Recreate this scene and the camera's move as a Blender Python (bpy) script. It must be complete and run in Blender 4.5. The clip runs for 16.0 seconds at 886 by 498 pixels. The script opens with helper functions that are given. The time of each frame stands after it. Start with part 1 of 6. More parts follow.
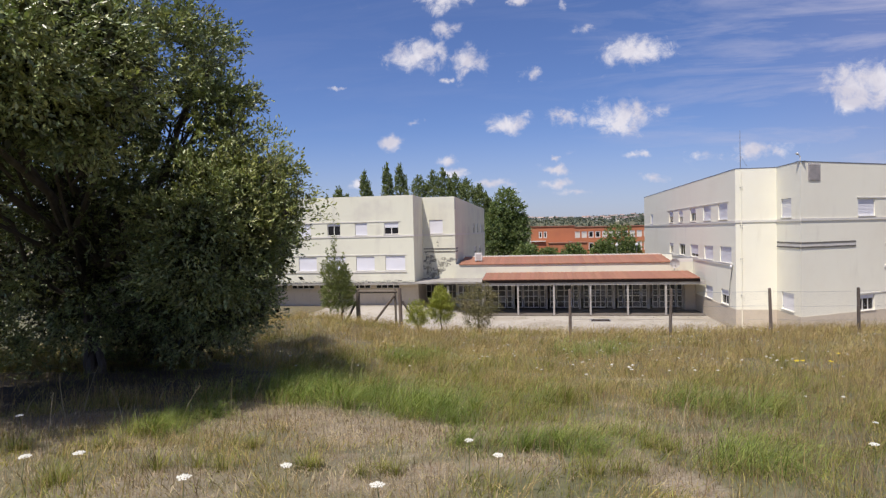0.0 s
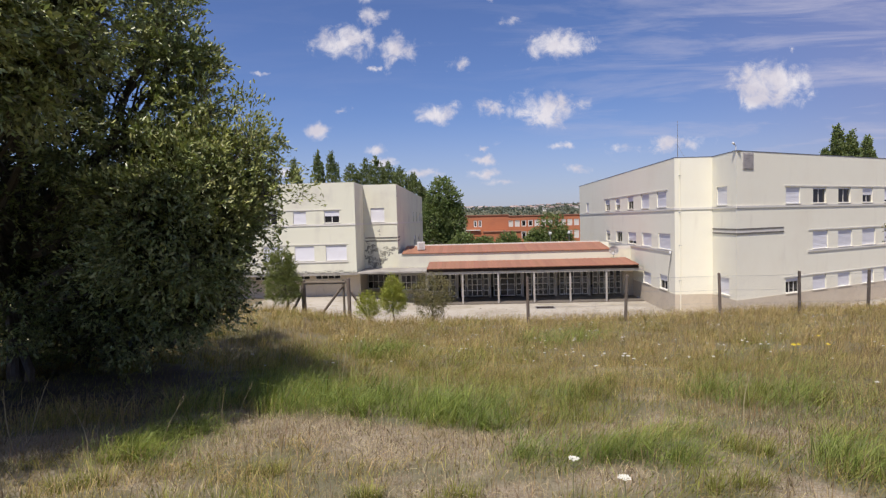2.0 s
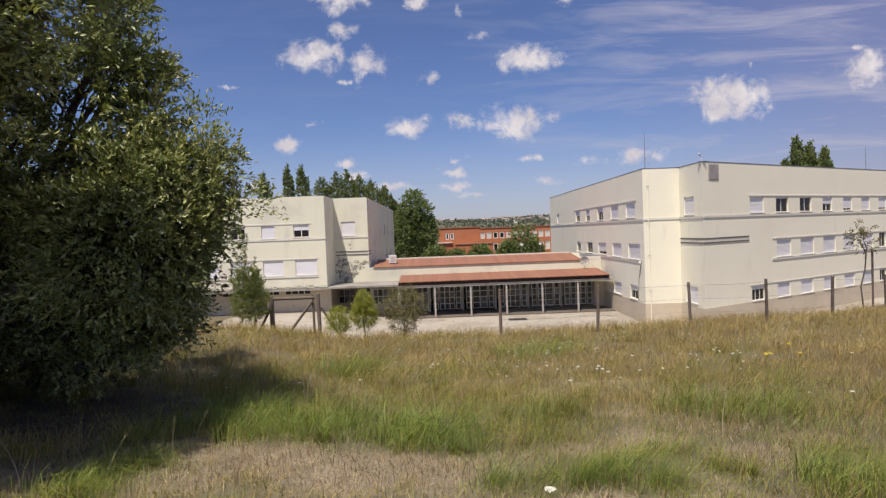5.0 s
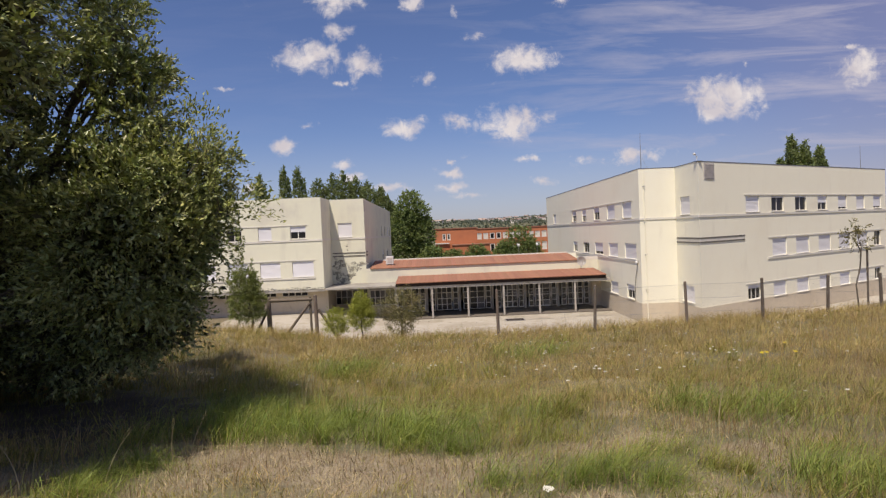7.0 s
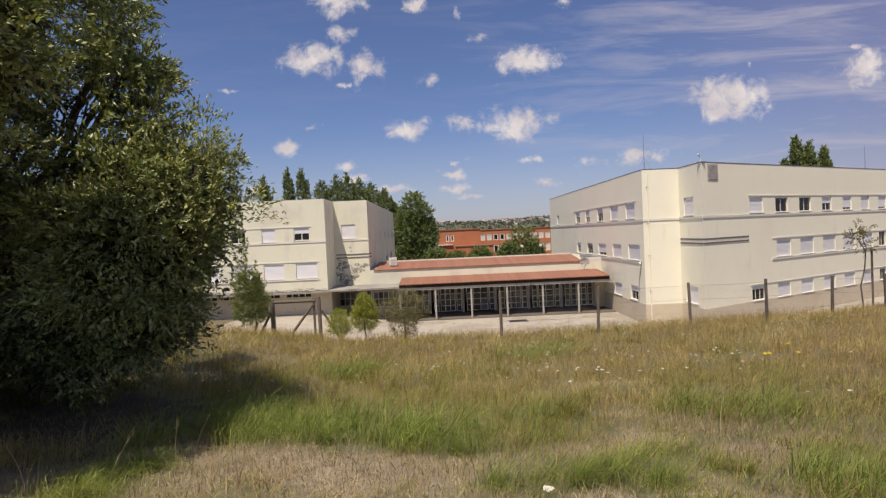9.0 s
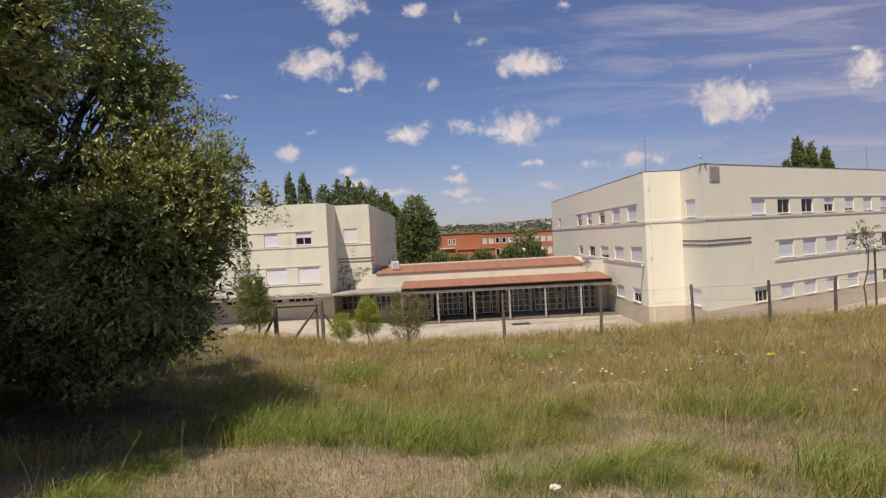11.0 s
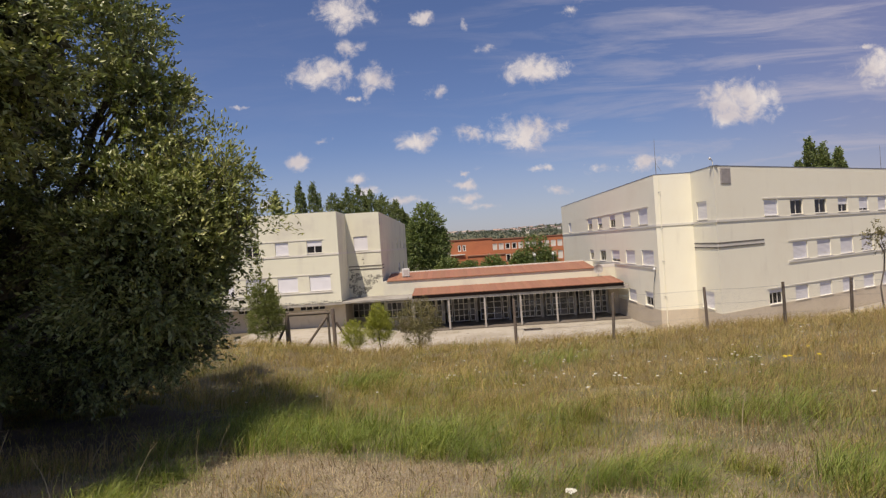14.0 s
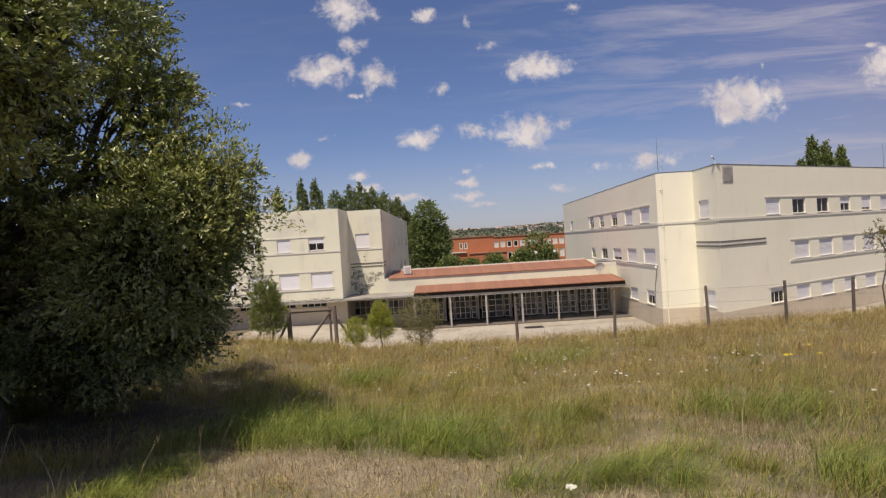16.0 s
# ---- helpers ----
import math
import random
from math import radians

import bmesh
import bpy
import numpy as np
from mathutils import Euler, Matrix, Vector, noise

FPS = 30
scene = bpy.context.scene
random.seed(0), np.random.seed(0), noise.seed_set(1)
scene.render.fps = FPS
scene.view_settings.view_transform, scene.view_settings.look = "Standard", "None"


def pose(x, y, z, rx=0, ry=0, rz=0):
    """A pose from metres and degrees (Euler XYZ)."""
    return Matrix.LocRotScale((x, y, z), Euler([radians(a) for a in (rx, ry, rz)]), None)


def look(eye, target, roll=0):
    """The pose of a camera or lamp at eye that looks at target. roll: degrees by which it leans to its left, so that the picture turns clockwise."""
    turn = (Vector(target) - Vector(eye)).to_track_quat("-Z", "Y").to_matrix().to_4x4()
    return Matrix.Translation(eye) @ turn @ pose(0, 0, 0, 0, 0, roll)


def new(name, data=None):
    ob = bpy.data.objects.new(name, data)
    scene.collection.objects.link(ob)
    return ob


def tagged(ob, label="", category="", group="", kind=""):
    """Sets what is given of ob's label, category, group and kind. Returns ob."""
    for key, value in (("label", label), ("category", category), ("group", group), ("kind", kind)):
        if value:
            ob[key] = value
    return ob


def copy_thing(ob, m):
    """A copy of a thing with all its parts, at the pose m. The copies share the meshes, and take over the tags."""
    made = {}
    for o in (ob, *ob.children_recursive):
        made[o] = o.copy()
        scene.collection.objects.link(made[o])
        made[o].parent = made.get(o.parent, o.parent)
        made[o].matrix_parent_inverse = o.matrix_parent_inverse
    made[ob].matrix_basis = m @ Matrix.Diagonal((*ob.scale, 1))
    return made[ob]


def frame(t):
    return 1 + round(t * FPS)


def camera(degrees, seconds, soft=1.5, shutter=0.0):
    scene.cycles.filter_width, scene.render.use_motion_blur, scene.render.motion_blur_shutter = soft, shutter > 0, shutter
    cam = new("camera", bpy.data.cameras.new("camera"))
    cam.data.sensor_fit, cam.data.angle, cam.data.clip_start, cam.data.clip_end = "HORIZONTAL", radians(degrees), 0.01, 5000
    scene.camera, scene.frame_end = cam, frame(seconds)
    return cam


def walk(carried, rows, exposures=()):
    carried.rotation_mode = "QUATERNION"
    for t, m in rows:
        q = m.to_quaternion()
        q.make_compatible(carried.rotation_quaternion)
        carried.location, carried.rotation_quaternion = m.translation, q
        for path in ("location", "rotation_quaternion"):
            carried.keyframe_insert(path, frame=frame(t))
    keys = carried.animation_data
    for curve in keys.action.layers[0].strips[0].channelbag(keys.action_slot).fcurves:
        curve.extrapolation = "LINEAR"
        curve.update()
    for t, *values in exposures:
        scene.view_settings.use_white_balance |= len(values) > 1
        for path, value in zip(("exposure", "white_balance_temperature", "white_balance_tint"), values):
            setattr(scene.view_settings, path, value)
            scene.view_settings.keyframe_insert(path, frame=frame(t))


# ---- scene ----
cam = camera(74.7, 16.0, soft=1.3)
PATH = [
    (0, (2.617, -9.419, 1.757), (2.295, -7.445, 1.702), -1.3),
    (0.5, (2.279, -9.096, 1.764), (2.007, -7.116, 1.668), -4.9),
    (1, (1.832, -8.66, 1.686), (1.626, -6.673, 1.599), -2.0),
    (1.5, (1.527, -8.567, 1.666), (1.405, -6.572, 1.592), -1.5),
    (2, (1.313, -8.572, 1.667), (1.231, -6.576, 1.571), -1.5),
    (2.5, (1.302, -8.404, 1.673), (1.254, -6.406, 1.602), -2.5),
    (3, (1.351, -8.316, 1.681), (1.274, -6.319, 1.606), -1.9),
    (3.5, (1.368, -8.286, 1.668), (1.343, -6.287, 1.612), -2.3),
    (4, (1.374, -8.254, 1.663), (1.38, -6.255, 1.603), -2.0),
    (6.5, (1.351, -8.263, 1.665), (1.377, -6.264, 1.619), -2.5),
    (7, (1.361, -8.285, 1.673), (1.386, -6.286, 1.62), -2.5),
    (7.5, (1.372, -8.301, 1.677), (1.39, -6.302, 1.616), -2.5),
    (8, (1.385, -8.301, 1.675), (1.405, -6.302, 1.617), -3.2),
    (8.5, (1.385, -8.309, 1.672), (1.406, -6.31, 1.618), -2.8),
    (9, (1.382, -8.315, 1.674), (1.395, -6.315, 1.626), -2.6),
    (11.5, (1.354, -8.344, 1.647), (1.357, -6.344, 1.619), -3.1),
    (12, (1.359, -8.349, 1.648), (1.352, -6.349, 1.63), -3.2),
    (12.5, (1.358, -8.348, 1.651), (1.342, -6.348, 1.642), -3.4),
    (13, (1.354, -8.347, 1.643), (1.333, -6.347, 1.639), -3.4),
    (13.5, (1.353, -8.346, 1.636), (1.336, -6.346, 1.628), -3.5),
    (14, (1.346, -8.344, 1.634), (1.32, -6.345, 1.624), -3.8),
    (14.5, (1.335, -8.324, 1.64), (1.292, -6.325, 1.616), -3.5),
    (15, (1.326, -8.335, 1.646), (1.25, -6.337, 1.624), -3.7),
    (15.5, (1.344, -8.36, 1.644), (1.291, -6.361, 1.626), -4.2),
    (16, (1.342, -8.374, 1.636), (1.31, -6.374, 1.618), -3.6),
]
walk(cam, [(t, look(eye, target, roll)) for t, eye, target, roll in PATH],
     exposures=[(0, 0.17, 6380, 16), (3, 0.13, 6620, 16), (7, 0.06, 7080, 16), (16, 0.0, 7330, 16)])

# world, sky and sun
SUN_TO = Vector((0.21, 0.44, -1.0)).normalized()


def math_node(nt, op, a, b=None, clamp=False):
    n = nt.nodes.new("ShaderNodeMath")
    n.operation, n.use_clamp = op, clamp
    for i, v in enumerate((a, b)):
        if v is None:
            continue
        if isinstance(v, (int, float)):
            n.inputs[i].default_value = v
        else:
            nt.links.new(v, n.inputs[i])
    return n.outputs[0]


def vec_node(nt, op, a, b=None):
    n = nt.nodes.new("ShaderNodeVectorMath")
    n.operation = op
    for i, v in enumerate((a, b)):
        if v is None:
            continue
        if isinstance(v, tuple):
            n.inputs[i].default_value = v
        else:
            nt.links.new(v, n.inputs[i])
    return n.outputs["Value"] if op in ("LENGTH", "DOT_PRODUCT") else n.outputs[0]


def noise_node(nt, vector, scale, detail=4.0, rough=0.55, distort=0.0):
    n = nt.nodes.new("ShaderNodeTexNoise")
    n.inputs["Scale"].default_value, n.inputs["Detail"].default_value = scale, detail
    n.inputs["Roughness"].default_value, n.inputs["Distortion"].default_value = rough, distort
    if vector is not None:
        nt.links.new(vector, n.inputs["Vector"])
    return n.outputs["Fac"]


def map_node(nt, v, a, b, c=0.0, d=1.0, smooth=False):
    n = nt.nodes.new("ShaderNodeMapRange")
    n.interpolation_type = "SMOOTHSTEP" if smooth else "LINEAR"
    nt.links.new(v, n.inputs["Value"])
    for key, x in (("From Min", a), ("From Max", b), ("To Min", c), ("To Max", d)):
        n.inputs[key].default_value = x
    return n.outputs[0]


def mix_node(nt, fac, a, b, mode="MIX"):
    n = nt.nodes.new("ShaderNodeMix")
    n.data_type, n.blend_type = "RGBA", mode
    if isinstance(fac, (int, float)):
        n.inputs[0].default_value = fac
    else:
        nt.links.new(fac, n.inputs[0])
    for i, v in ((6, a), (7, b)):
        if isinstance(v, tuple):
            n.inputs[i].default_value = (*v[:3], 1)
        else:
            nt.links.new(v, n.inputs[i])
    return n.outputs[2]


# fair-weather clouds: bearing (across / ahead), height (up / ahead), half width, half height, density
CLOUDS = [
    (-0.151, 0.415, 0.047, 0.029, 1), (-0.025, 0.392, 0.016, 0.015, 1), (-0.152, 0.352, 0.028, 0.016, 0.9), (-0.199, 0.311, 0.053, 0.028, 1), (-0.114, 0.291, 0.033, 0.028, 1),
    (-0.147, 0.263, 0.016, 0.007, 0.8), (-0.008, 0.264, 0.027, 0.016, 0.6), (0.081, 0.334, 0.025, 0.012, 0.55), (0.045, 0.377, 0.012, 0.018, 0.45), (0.159, 0.291, 0.057, 0.022, 1),
    (0.046, 0.19, 0.026, 0.017, 1), (-0.042, 0.184, 0.036, 0.019, 0.9), (0.141, 0.185, 0.055, 0.027, 1.05), (-0.213, 0.197, 0.018, 0.007, 0.6), (-0.256, 0.163, 0.029, 0.013, 1),
    (0.163, 0.12, 0.02, 0.009, 0.9), (-0.151, 0.125, 0.019, 0.008, 0.9), (-0.145, 0.107, 0.031, 0.01, 0.9), (-0.076, 0.083, 0.033, 0.01, 0.95), (0.031, 0.104, 0.026, 0.01, 0.95),
    (0.031, 0.079, 0.024, 0.009, 0.9), (0.03, 0.123, 0.01, 0.006, 0.7), (0.352, 0.121, 0.059, 0.017, 0.75), (0.265, 0.119, 0.031, 0.011, 0.45), (0.488, 0.214, 0.045, 0.034, 1.05),
    (0.533, 0.21, 0.043, 0.033, 1.05), (0.487, 0.188, 0.031, 0.022, 0.9), (0.747, 0.254, 0.037, 0.03, 1), (0.724, 0.292, 0.02, 0.009, 0.8), (0.232, 0.388, 0.022, 0.013, 0.55),
    (0.058, 0.063, 0.041, 0.008, 0.6), (-0.049, 0.068, 0.031, 0.007, 0.5), (-0.351, 0.259, 0.031, 0.006, 0.4), (-0.312, 0.085, 0.02, 0.01, 0.9), (0.19, 0.084, 0.036, 0.011, 0.5),
    (0.544, 0.266, 0.01, 0.007, 0.4),
    (1.1, 0.30, 0.10, 0.05, 1), (-0.02, 0.75, 0.14, 0.07, 1), (0.55, 0.85, 0.15, 0.08, 1), (-0.7, 0.9, 0.16, 0.08, 1), (1.5, 0.5, 0.16, 0.08, 1), (-1.4, 0.5, 0.16, 0.07, 1),
]
world = bpy.data.worlds.new("summer_sky")
world.use_nodes = True
scene.world = world
nt = world.node_tree
background = nt.nodes["Background"]
sky = nt.nodes.new("ShaderNodeTexSky")
sky.sky_type, sky.sun_disc = "NISHITA", False
sky.sun_elevation, sky.sun_rotation = radians(64), radians(205)
sky.air_density, sky.dust_density, sky.ozone_density, sky.altitude = 1.0, 0.6, 3.0, 100
way = nt.nodes.new("ShaderNodeTexCoord").outputs["Generated"]
split = nt.nodes.new("ShaderNodeSeparateXYZ")
nt.links.new(way, split.inputs[0])
ahead = math_node(nt, "MAXIMUM", math_node(nt, "ABSOLUTE", split.outputs[1]), 0.05)
flat = nt.nodes.new("ShaderNodeCombineXYZ")
nt.links.new(math_node(nt, "DIVIDE", split.outputs[0], ahead), flat.inputs[0])
nt.links.new(math_node(nt, "DIVIDE", split.outputs[2], ahead), flat.inputs[1])
plan = flat.outputs[0]
# ragged outlines: shift each direction by coarse and fine noise
shift = nt.nodes.new("ShaderNodeTexNoise")
shift.inputs["Scale"].default_value, shift.inputs["Detail"].default_value, shift.inputs["Roughness"].default_value = 21.0, 6.0, 0.62
nt.links.new(plan, shift.inputs["Vector"])
shifted = vec_node(nt, "ADD", plan, vec_node(nt, "MULTIPLY", vec_node(nt, "SUBTRACT", shift.outputs["Color"], (0.5, 0.5, 0.5)), (0.054, 0.036, 0.0)))
best = None
for u, v, a, b, thick in CLOUDS:
    off = vec_node(nt, "MULTIPLY", vec_node(nt, "SUBTRACT", shifted, (u, v, 0)), (1 / a, 1 / b, 0))
    size = math_node(nt, "SUBTRACT", thick, vec_node(nt, "LENGTH", off))
    best = size if best is None else math_node(nt, "MAXIMUM", best, size)
puff = noise_node(nt, plan, 34.0, 9.0, 0.66, 0.4)
puff = map_node(nt, puff, 0.3, 0.7, -0.62, 0.5)
lump = math_node(nt, "ADD", math_node(nt, "MAXIMUM", best, -0.9), puff)
cover = map_node(nt, lump, -0.3, 0.85, 0.0, 0.94, True)
# thin wisps torn off round the clouds and a few alone in the blue
torn = nt.nodes.new("ShaderNodeMapping")
torn.inputs["Rotation"].default_value = (0, 0, radians(22))
torn.inputs["Scale"].default_value = (1.0, 2.6, 1.0)
nt.links.new(shifted, torn.inputs[0])
wisp = map_node(nt, noise_node(nt, torn.outputs[0], 9.0, 8.0, 0.66, 0.9), 0.62, 0.86, 0.0, 0.55, True)
near_cloud = map_node(nt, best, -2.6, -0.2, 0.12, 1.0, True)
cover = math_node(nt, "MAXIMUM", cover, math_node(nt, "MULTIPLY", wisp, near_cloud))
# thin high streaks towards the east and a pale veil over the horizon
mapping = nt.nodes.new("ShaderNodeMapping")
mapping.inputs["Rotation"].default_value = (0, 0, radians(-14))
mapping.inputs["Scale"].default_value = (1.2, 9.0, 1.0)
nt.links.new(plan, mapping.inputs[0])
streak = map_node(nt, noise_node(nt, mapping.outputs[0], 2.6, 7.0, 0.62, 0.5), 0.47, 0.72)
east = map_node(nt, math_node(nt, "DIVIDE", split.outputs[0], ahead), -0.1, 0.6, 0.06, 0.72, True)
veil = math_node(nt, "MULTIPLY", streak, east)
lavender = map_node(nt, math_node(nt, "DIVIDE", split.outputs[0], ahead), 0.15, 0.95, 0.0, 0.55, True)
low = map_node(nt, math_node(nt, "DIVIDE", split.outputs[2], ahead), 0.0, 0.2, 0.38, 0.0, True)
veil = math_node(nt, "MAXIMUM", veil, low, True)
tinted = mix_node(nt, 1.0, sky.outputs[0], (0.795, 0.90, 1.21), "MULTIPLY")
tinted = mix_node(nt, lavender, tinted, (3.0, 2.95, 4.9))
hazy = mix_node(nt, veil, tinted, (6.0, 6.1, 7.4))
grey = map_node(nt, noise_node(nt, vec_node(nt, "ADD", plan, (0.0, 0.018, 0.0)), 15.0, 6.0, 0.6, 0.5), 0.42, 0.62)
cloudy = mix_node(nt, cover, hazy, mix_node(nt, grey, (7.3, 7.2, 7.8), (9.4, 9.3, 9.4)))
nt.links.new(cloudy, background.inputs[0])
background.inputs[1].default_value = 0.08

sun = new("sun", bpy.data.lights.new("sun", "SUN"))
sun.data.energy, sun.data.angle, sun.data.color = 4.9, radians(0.55), (1.0, 0.943, 0.83)
sun.matrix_world = look((-6, -20, 45), Vector((-6, -20, 45)) + SUN_TO)


# materials
BASE_SCALE = 0.85  # scales all base colours down, so the stronger sun leaves deeper shade


def material(name, base, rough=0.8, metal=0.0, spots=(), bump=0.0, bump_scale=30.0, random_amount=0.0, islands=0.0, spec=0.5):
    """spots: (scale, low, high, colour, strength[, stretch]) lays noise-shaped patches over the base colour."""
    base = tuple(BASE_SCALE * c for c in base)
    m = bpy.data.materials.new(name)
    m.use_nodes = True
    t = m.node_tree
    shader = t.nodes["Principled BSDF"]
    shader.inputs["Roughness"].default_value, shader.inputs["Metallic"].default_value = rough, metal
    shader.inputs["Specular IOR Level"].default_value = spec
    where = t.nodes.new("ShaderNodeTexCoord").outputs["Object"]
    colour = base
    for scale, low_, high_, other, strength, *rest in spots:
        v = where
        if rest:
            v = vec_node(t, "MULTIPLY", where, rest[0])
        f = map_node(t, noise_node(t, v, scale, 5.0, 0.6), low_, high_, 0.0, strength, True)
        colour = mix_node(t, f, colour, tuple(BASE_SCALE * c for c in other))
    if random_amount or islands:
        r = t.nodes.new("ShaderNodeObjectInfo").outputs["Random"] if random_amount else t.nodes.new("ShaderNodeNewGeometry").outputs["Random Per Island"]
        k = random_amount or islands
        g = t.nodes.new("ShaderNodeHueSaturation")
        t.links.new(map_node(t, r, 0, 1, 1 - k, 1 + k), g.inputs["Value"])
        t.links.new(map_node(t, math_node(t, "FRACT", math_node(t, "MULTIPLY", r, 7.31)), 0, 1, 0.5 - 0.05 * k, 0.5 + 0.05 * k), g.inputs["Hue"])
        if isinstance(colour, tuple):
            g.inputs["Color"].default_value = (*colour, 1)
        else:
            t.links.new(colour, g.inputs["Color"])
        colour = g.outputs[0]
    if isinstance(colour, tuple):
        shader.inputs["Base Color"].default_value = (*colour, 1)
    else:
        t.links.new(colour, shader.inputs["Base Color"])
    if bump:
        b = t.nodes.new("ShaderNodeBump")
        b.inputs["Strength"].default_value, b.inputs["Distance"].default_value = bump, 0.02
        t.links.new(noise_node(t, where, bump_scale, 6.0, 0.6), b.inputs["Height"])
        t.links.new(b.outputs[0], shader.inputs["Normal"])
    return m


def leaf_material(name, base, other, scale, islands=0.35, rough=0.55, through_light=0.35):
    m = material(name, base, rough, spots=((scale, 0.35, 0.65, other, 1.0),), islands=islands, spec=0.35)
    t = m.node_tree
    shader = t.nodes["Principled BSDF"]
    out = t.nodes["Material Output"]
    trans = t.nodes.new("ShaderNodeBsdfTranslucent")
    link = shader.inputs["Base Color"].links[0].from_socket
    t.links.new(mix_node(t, 1.0, link, (1.0, 1.1, 0.5), "MULTIPLY"), trans.inputs[0])
    both = t.nodes.new("ShaderNodeMixShader")
    both.inputs[0].default_value = through_light
    t.links.new(shader.outputs[0], both.inputs[1])
    t.links.new(trans.outputs[0], both.inputs[2])
    t.links.new(both.outputs[0], out.inputs[0])
    return m


STUCCO = material("cream_stucco", (0.975, 0.945, 0.785), 0.9, spots=(
    (0.22, 0.45, 0.75, (0.90, 0.84, 0.68), 0.55), (1.1, 0.55, 0.85, (0.70, 0.65, 0.54), 0.35, (1.0, 1.0, 0.22)),
    (6.0, 0.5, 0.9, (0.92, 0.88, 0.77), 0.35)), bump=0.25, bump_scale=25)
STUCCO_OLD = material("stained_stucco", (0.81, 0.80, 0.645), 0.9, spots=(
    (0.3, 0.45, 0.75, (0.60, 0.56, 0.50), 0.6), (1.0, 0.5, 0.85, (0.52, 0.49, 0.44), 0.5, (1.0, 1.0, 0.2)),
    (6.0, 0.5, 0.9, (0.78, 0.75, 0.68), 0.35)), bump=0.25, bump_scale=25)
def stain_material():
    """Patchy grey growth: noise leaves the render bare between the specks."""
    m = material("mould_stain", (0.34, 0.33, 0.28), 0.95, spots=((14.0, 0.45, 0.7, (0.24, 0.235, 0.20), 0.7),))
    t = m.node_tree
    where = t.nodes.new("ShaderNodeTexCoord").outputs["Object"]
    a_ = map_node(t, noise_node(t, where, 2.6, 6.0, 0.72), 0.42, 0.62, 0.0, 0.85, True)
    t.links.new(a_, t.nodes["Principled BSDF"].inputs["Alpha"])
    return m


MOULD = stain_material()
PLINTH = material("beige_plinth", (0.68, 0.59, 0.46), 0.95, spots=((0.5, 0.4, 0.7, (0.56, 0.47, 0.36), 0.6), (5, 0.5, 0.8, (0.74, 0.66, 0.54), 0.5), (2.2, 0.55, 0.75, (0.42, 0.35, 0.26), 0.6, (1.0, 1.0, 0.4))), bump=0.35, bump_scale=30)
TRIM = material("white_trim", (0.78, 0.75, 0.68), 0.8, spots=((0.8, 0.5, 0.8, (0.55, 0.52, 0.47), 0.5),), bump=0.1)
GROOVE = material("dark_groove", (0.16, 0.15, 0.13), 0.9, spots=((3.0, 0.45, 0.7, (0.3, 0.28, 0.25), 0.6),))
SHUTTER = material("white_roller_shutter", (0.80, 0.80, 0.84), 0.55, spots=((1.5, 0.5, 0.9, (0.70, 0.70, 0.72), 0.5),), random_amount=0.05)
FRAME = material("white_frame", (0.78, 0.75, 0.70), 0.5, spots=((4, 0.5, 0.8, (0.55, 0.53, 0.5), 0.4),))
GREYFRAME = material("weathered_frame", (0.47, 0.44, 0.40), 0.7, spots=((1.2, 0.45, 0.7, (0.30, 0.275, 0.24), 0.75), (8, 0.45, 0.8, (0.42, 0.39, 0.35), 0.6)))
ROOFEDGE = material("blue_grey_flashing", (0.12, 0.13, 0.17), 0.5, 0.3, spots=((1, 0.4, 0.8, (0.2, 0.2, 0.22), 0.6),))
ROOFTOP = material("gravel_roof", (0.32, 0.30, 0.28), 0.95, spots=((2, 0.4, 0.7, (0.24, 0.22, 0.2), 0.7),), bump=0.5)
TILE = material("red_roof_sheet", (0.335, 0.15, 0.09), 0.85, spots=((0.5, 0.4, 0.75, (0.25, 0.115, 0.075), 0.75), (2.2, 0.45, 0.7, (0.29, 0.17, 0.12), 0.6, (1.0, 0.25, 1.0)), (6, 0.5, 0.8, (0.38, 0.24, 0.18), 0.5)), bump=0.3, random_amount=0.09)
TERRACE = material("brown_floor_tiles", (0.17, 0.145, 0.12), 0.8, spots=((0.8, 0.4, 0.7, (0.11, 0.095, 0.08), 0.7), (5, 0.5, 0.8, (0.24, 0.21, 0.18), 0.5)))
GUTTER = material("brown_gutter", (0.035, 0.024, 0.02), 0.9, spots=((2, 0.4, 0.7, (0.06, 0.042, 0.035), 0.6),), spec=0.2)
CONCRETE = material("grey_concrete", (0.38, 0.36, 0.32), 0.95, spots=((0.7, 0.4, 0.65, (0.22, 0.205, 0.18), 0.85), (6, 0.5, 0.8, (0.5, 0.48, 0.45), 0.4)), bump=0.4)
PAVING = material("pale_paving", (0.46, 0.42, 0.35), 0.95, spots=((0.35, 0.42, 0.62, (0.36, 0.32, 0.25), 0.85), (1.4, 0.55, 0.72, (0.26, 0.24, 0.15), 0.7), (3, 0.5, 0.75, (0.58, 0.54, 0.48), 0.5), (9, 0.55, 0.75, (0.33, 0.30, 0.25), 0.5)), bump=0.3)
WOOD = material("weathered_wood", (0.14, 0.11, 0.085), 0.9, spots=((4, 0.4, 0.7, (0.24, 0.20, 0.16), 0.7, (6.0, 6.0, 0.6)),), bump=0.6, bump_scale=20, random_amount=0.25)
BARK = material("grey_bark", (0.11, 0.09, 0.07), 0.95, spots=((5, 0.4, 0.7, (0.18, 0.15, 0.12), 0.7, (1.0, 1.0, 0.25)),), bump=0.8, bump_scale=14)
IRON = material("galvanised_steel", (0.40, 0.41, 0.42), 0.5, 0.7, spots=((4, 0.4, 0.7, (0.28, 0.27, 0.26), 0.6),))
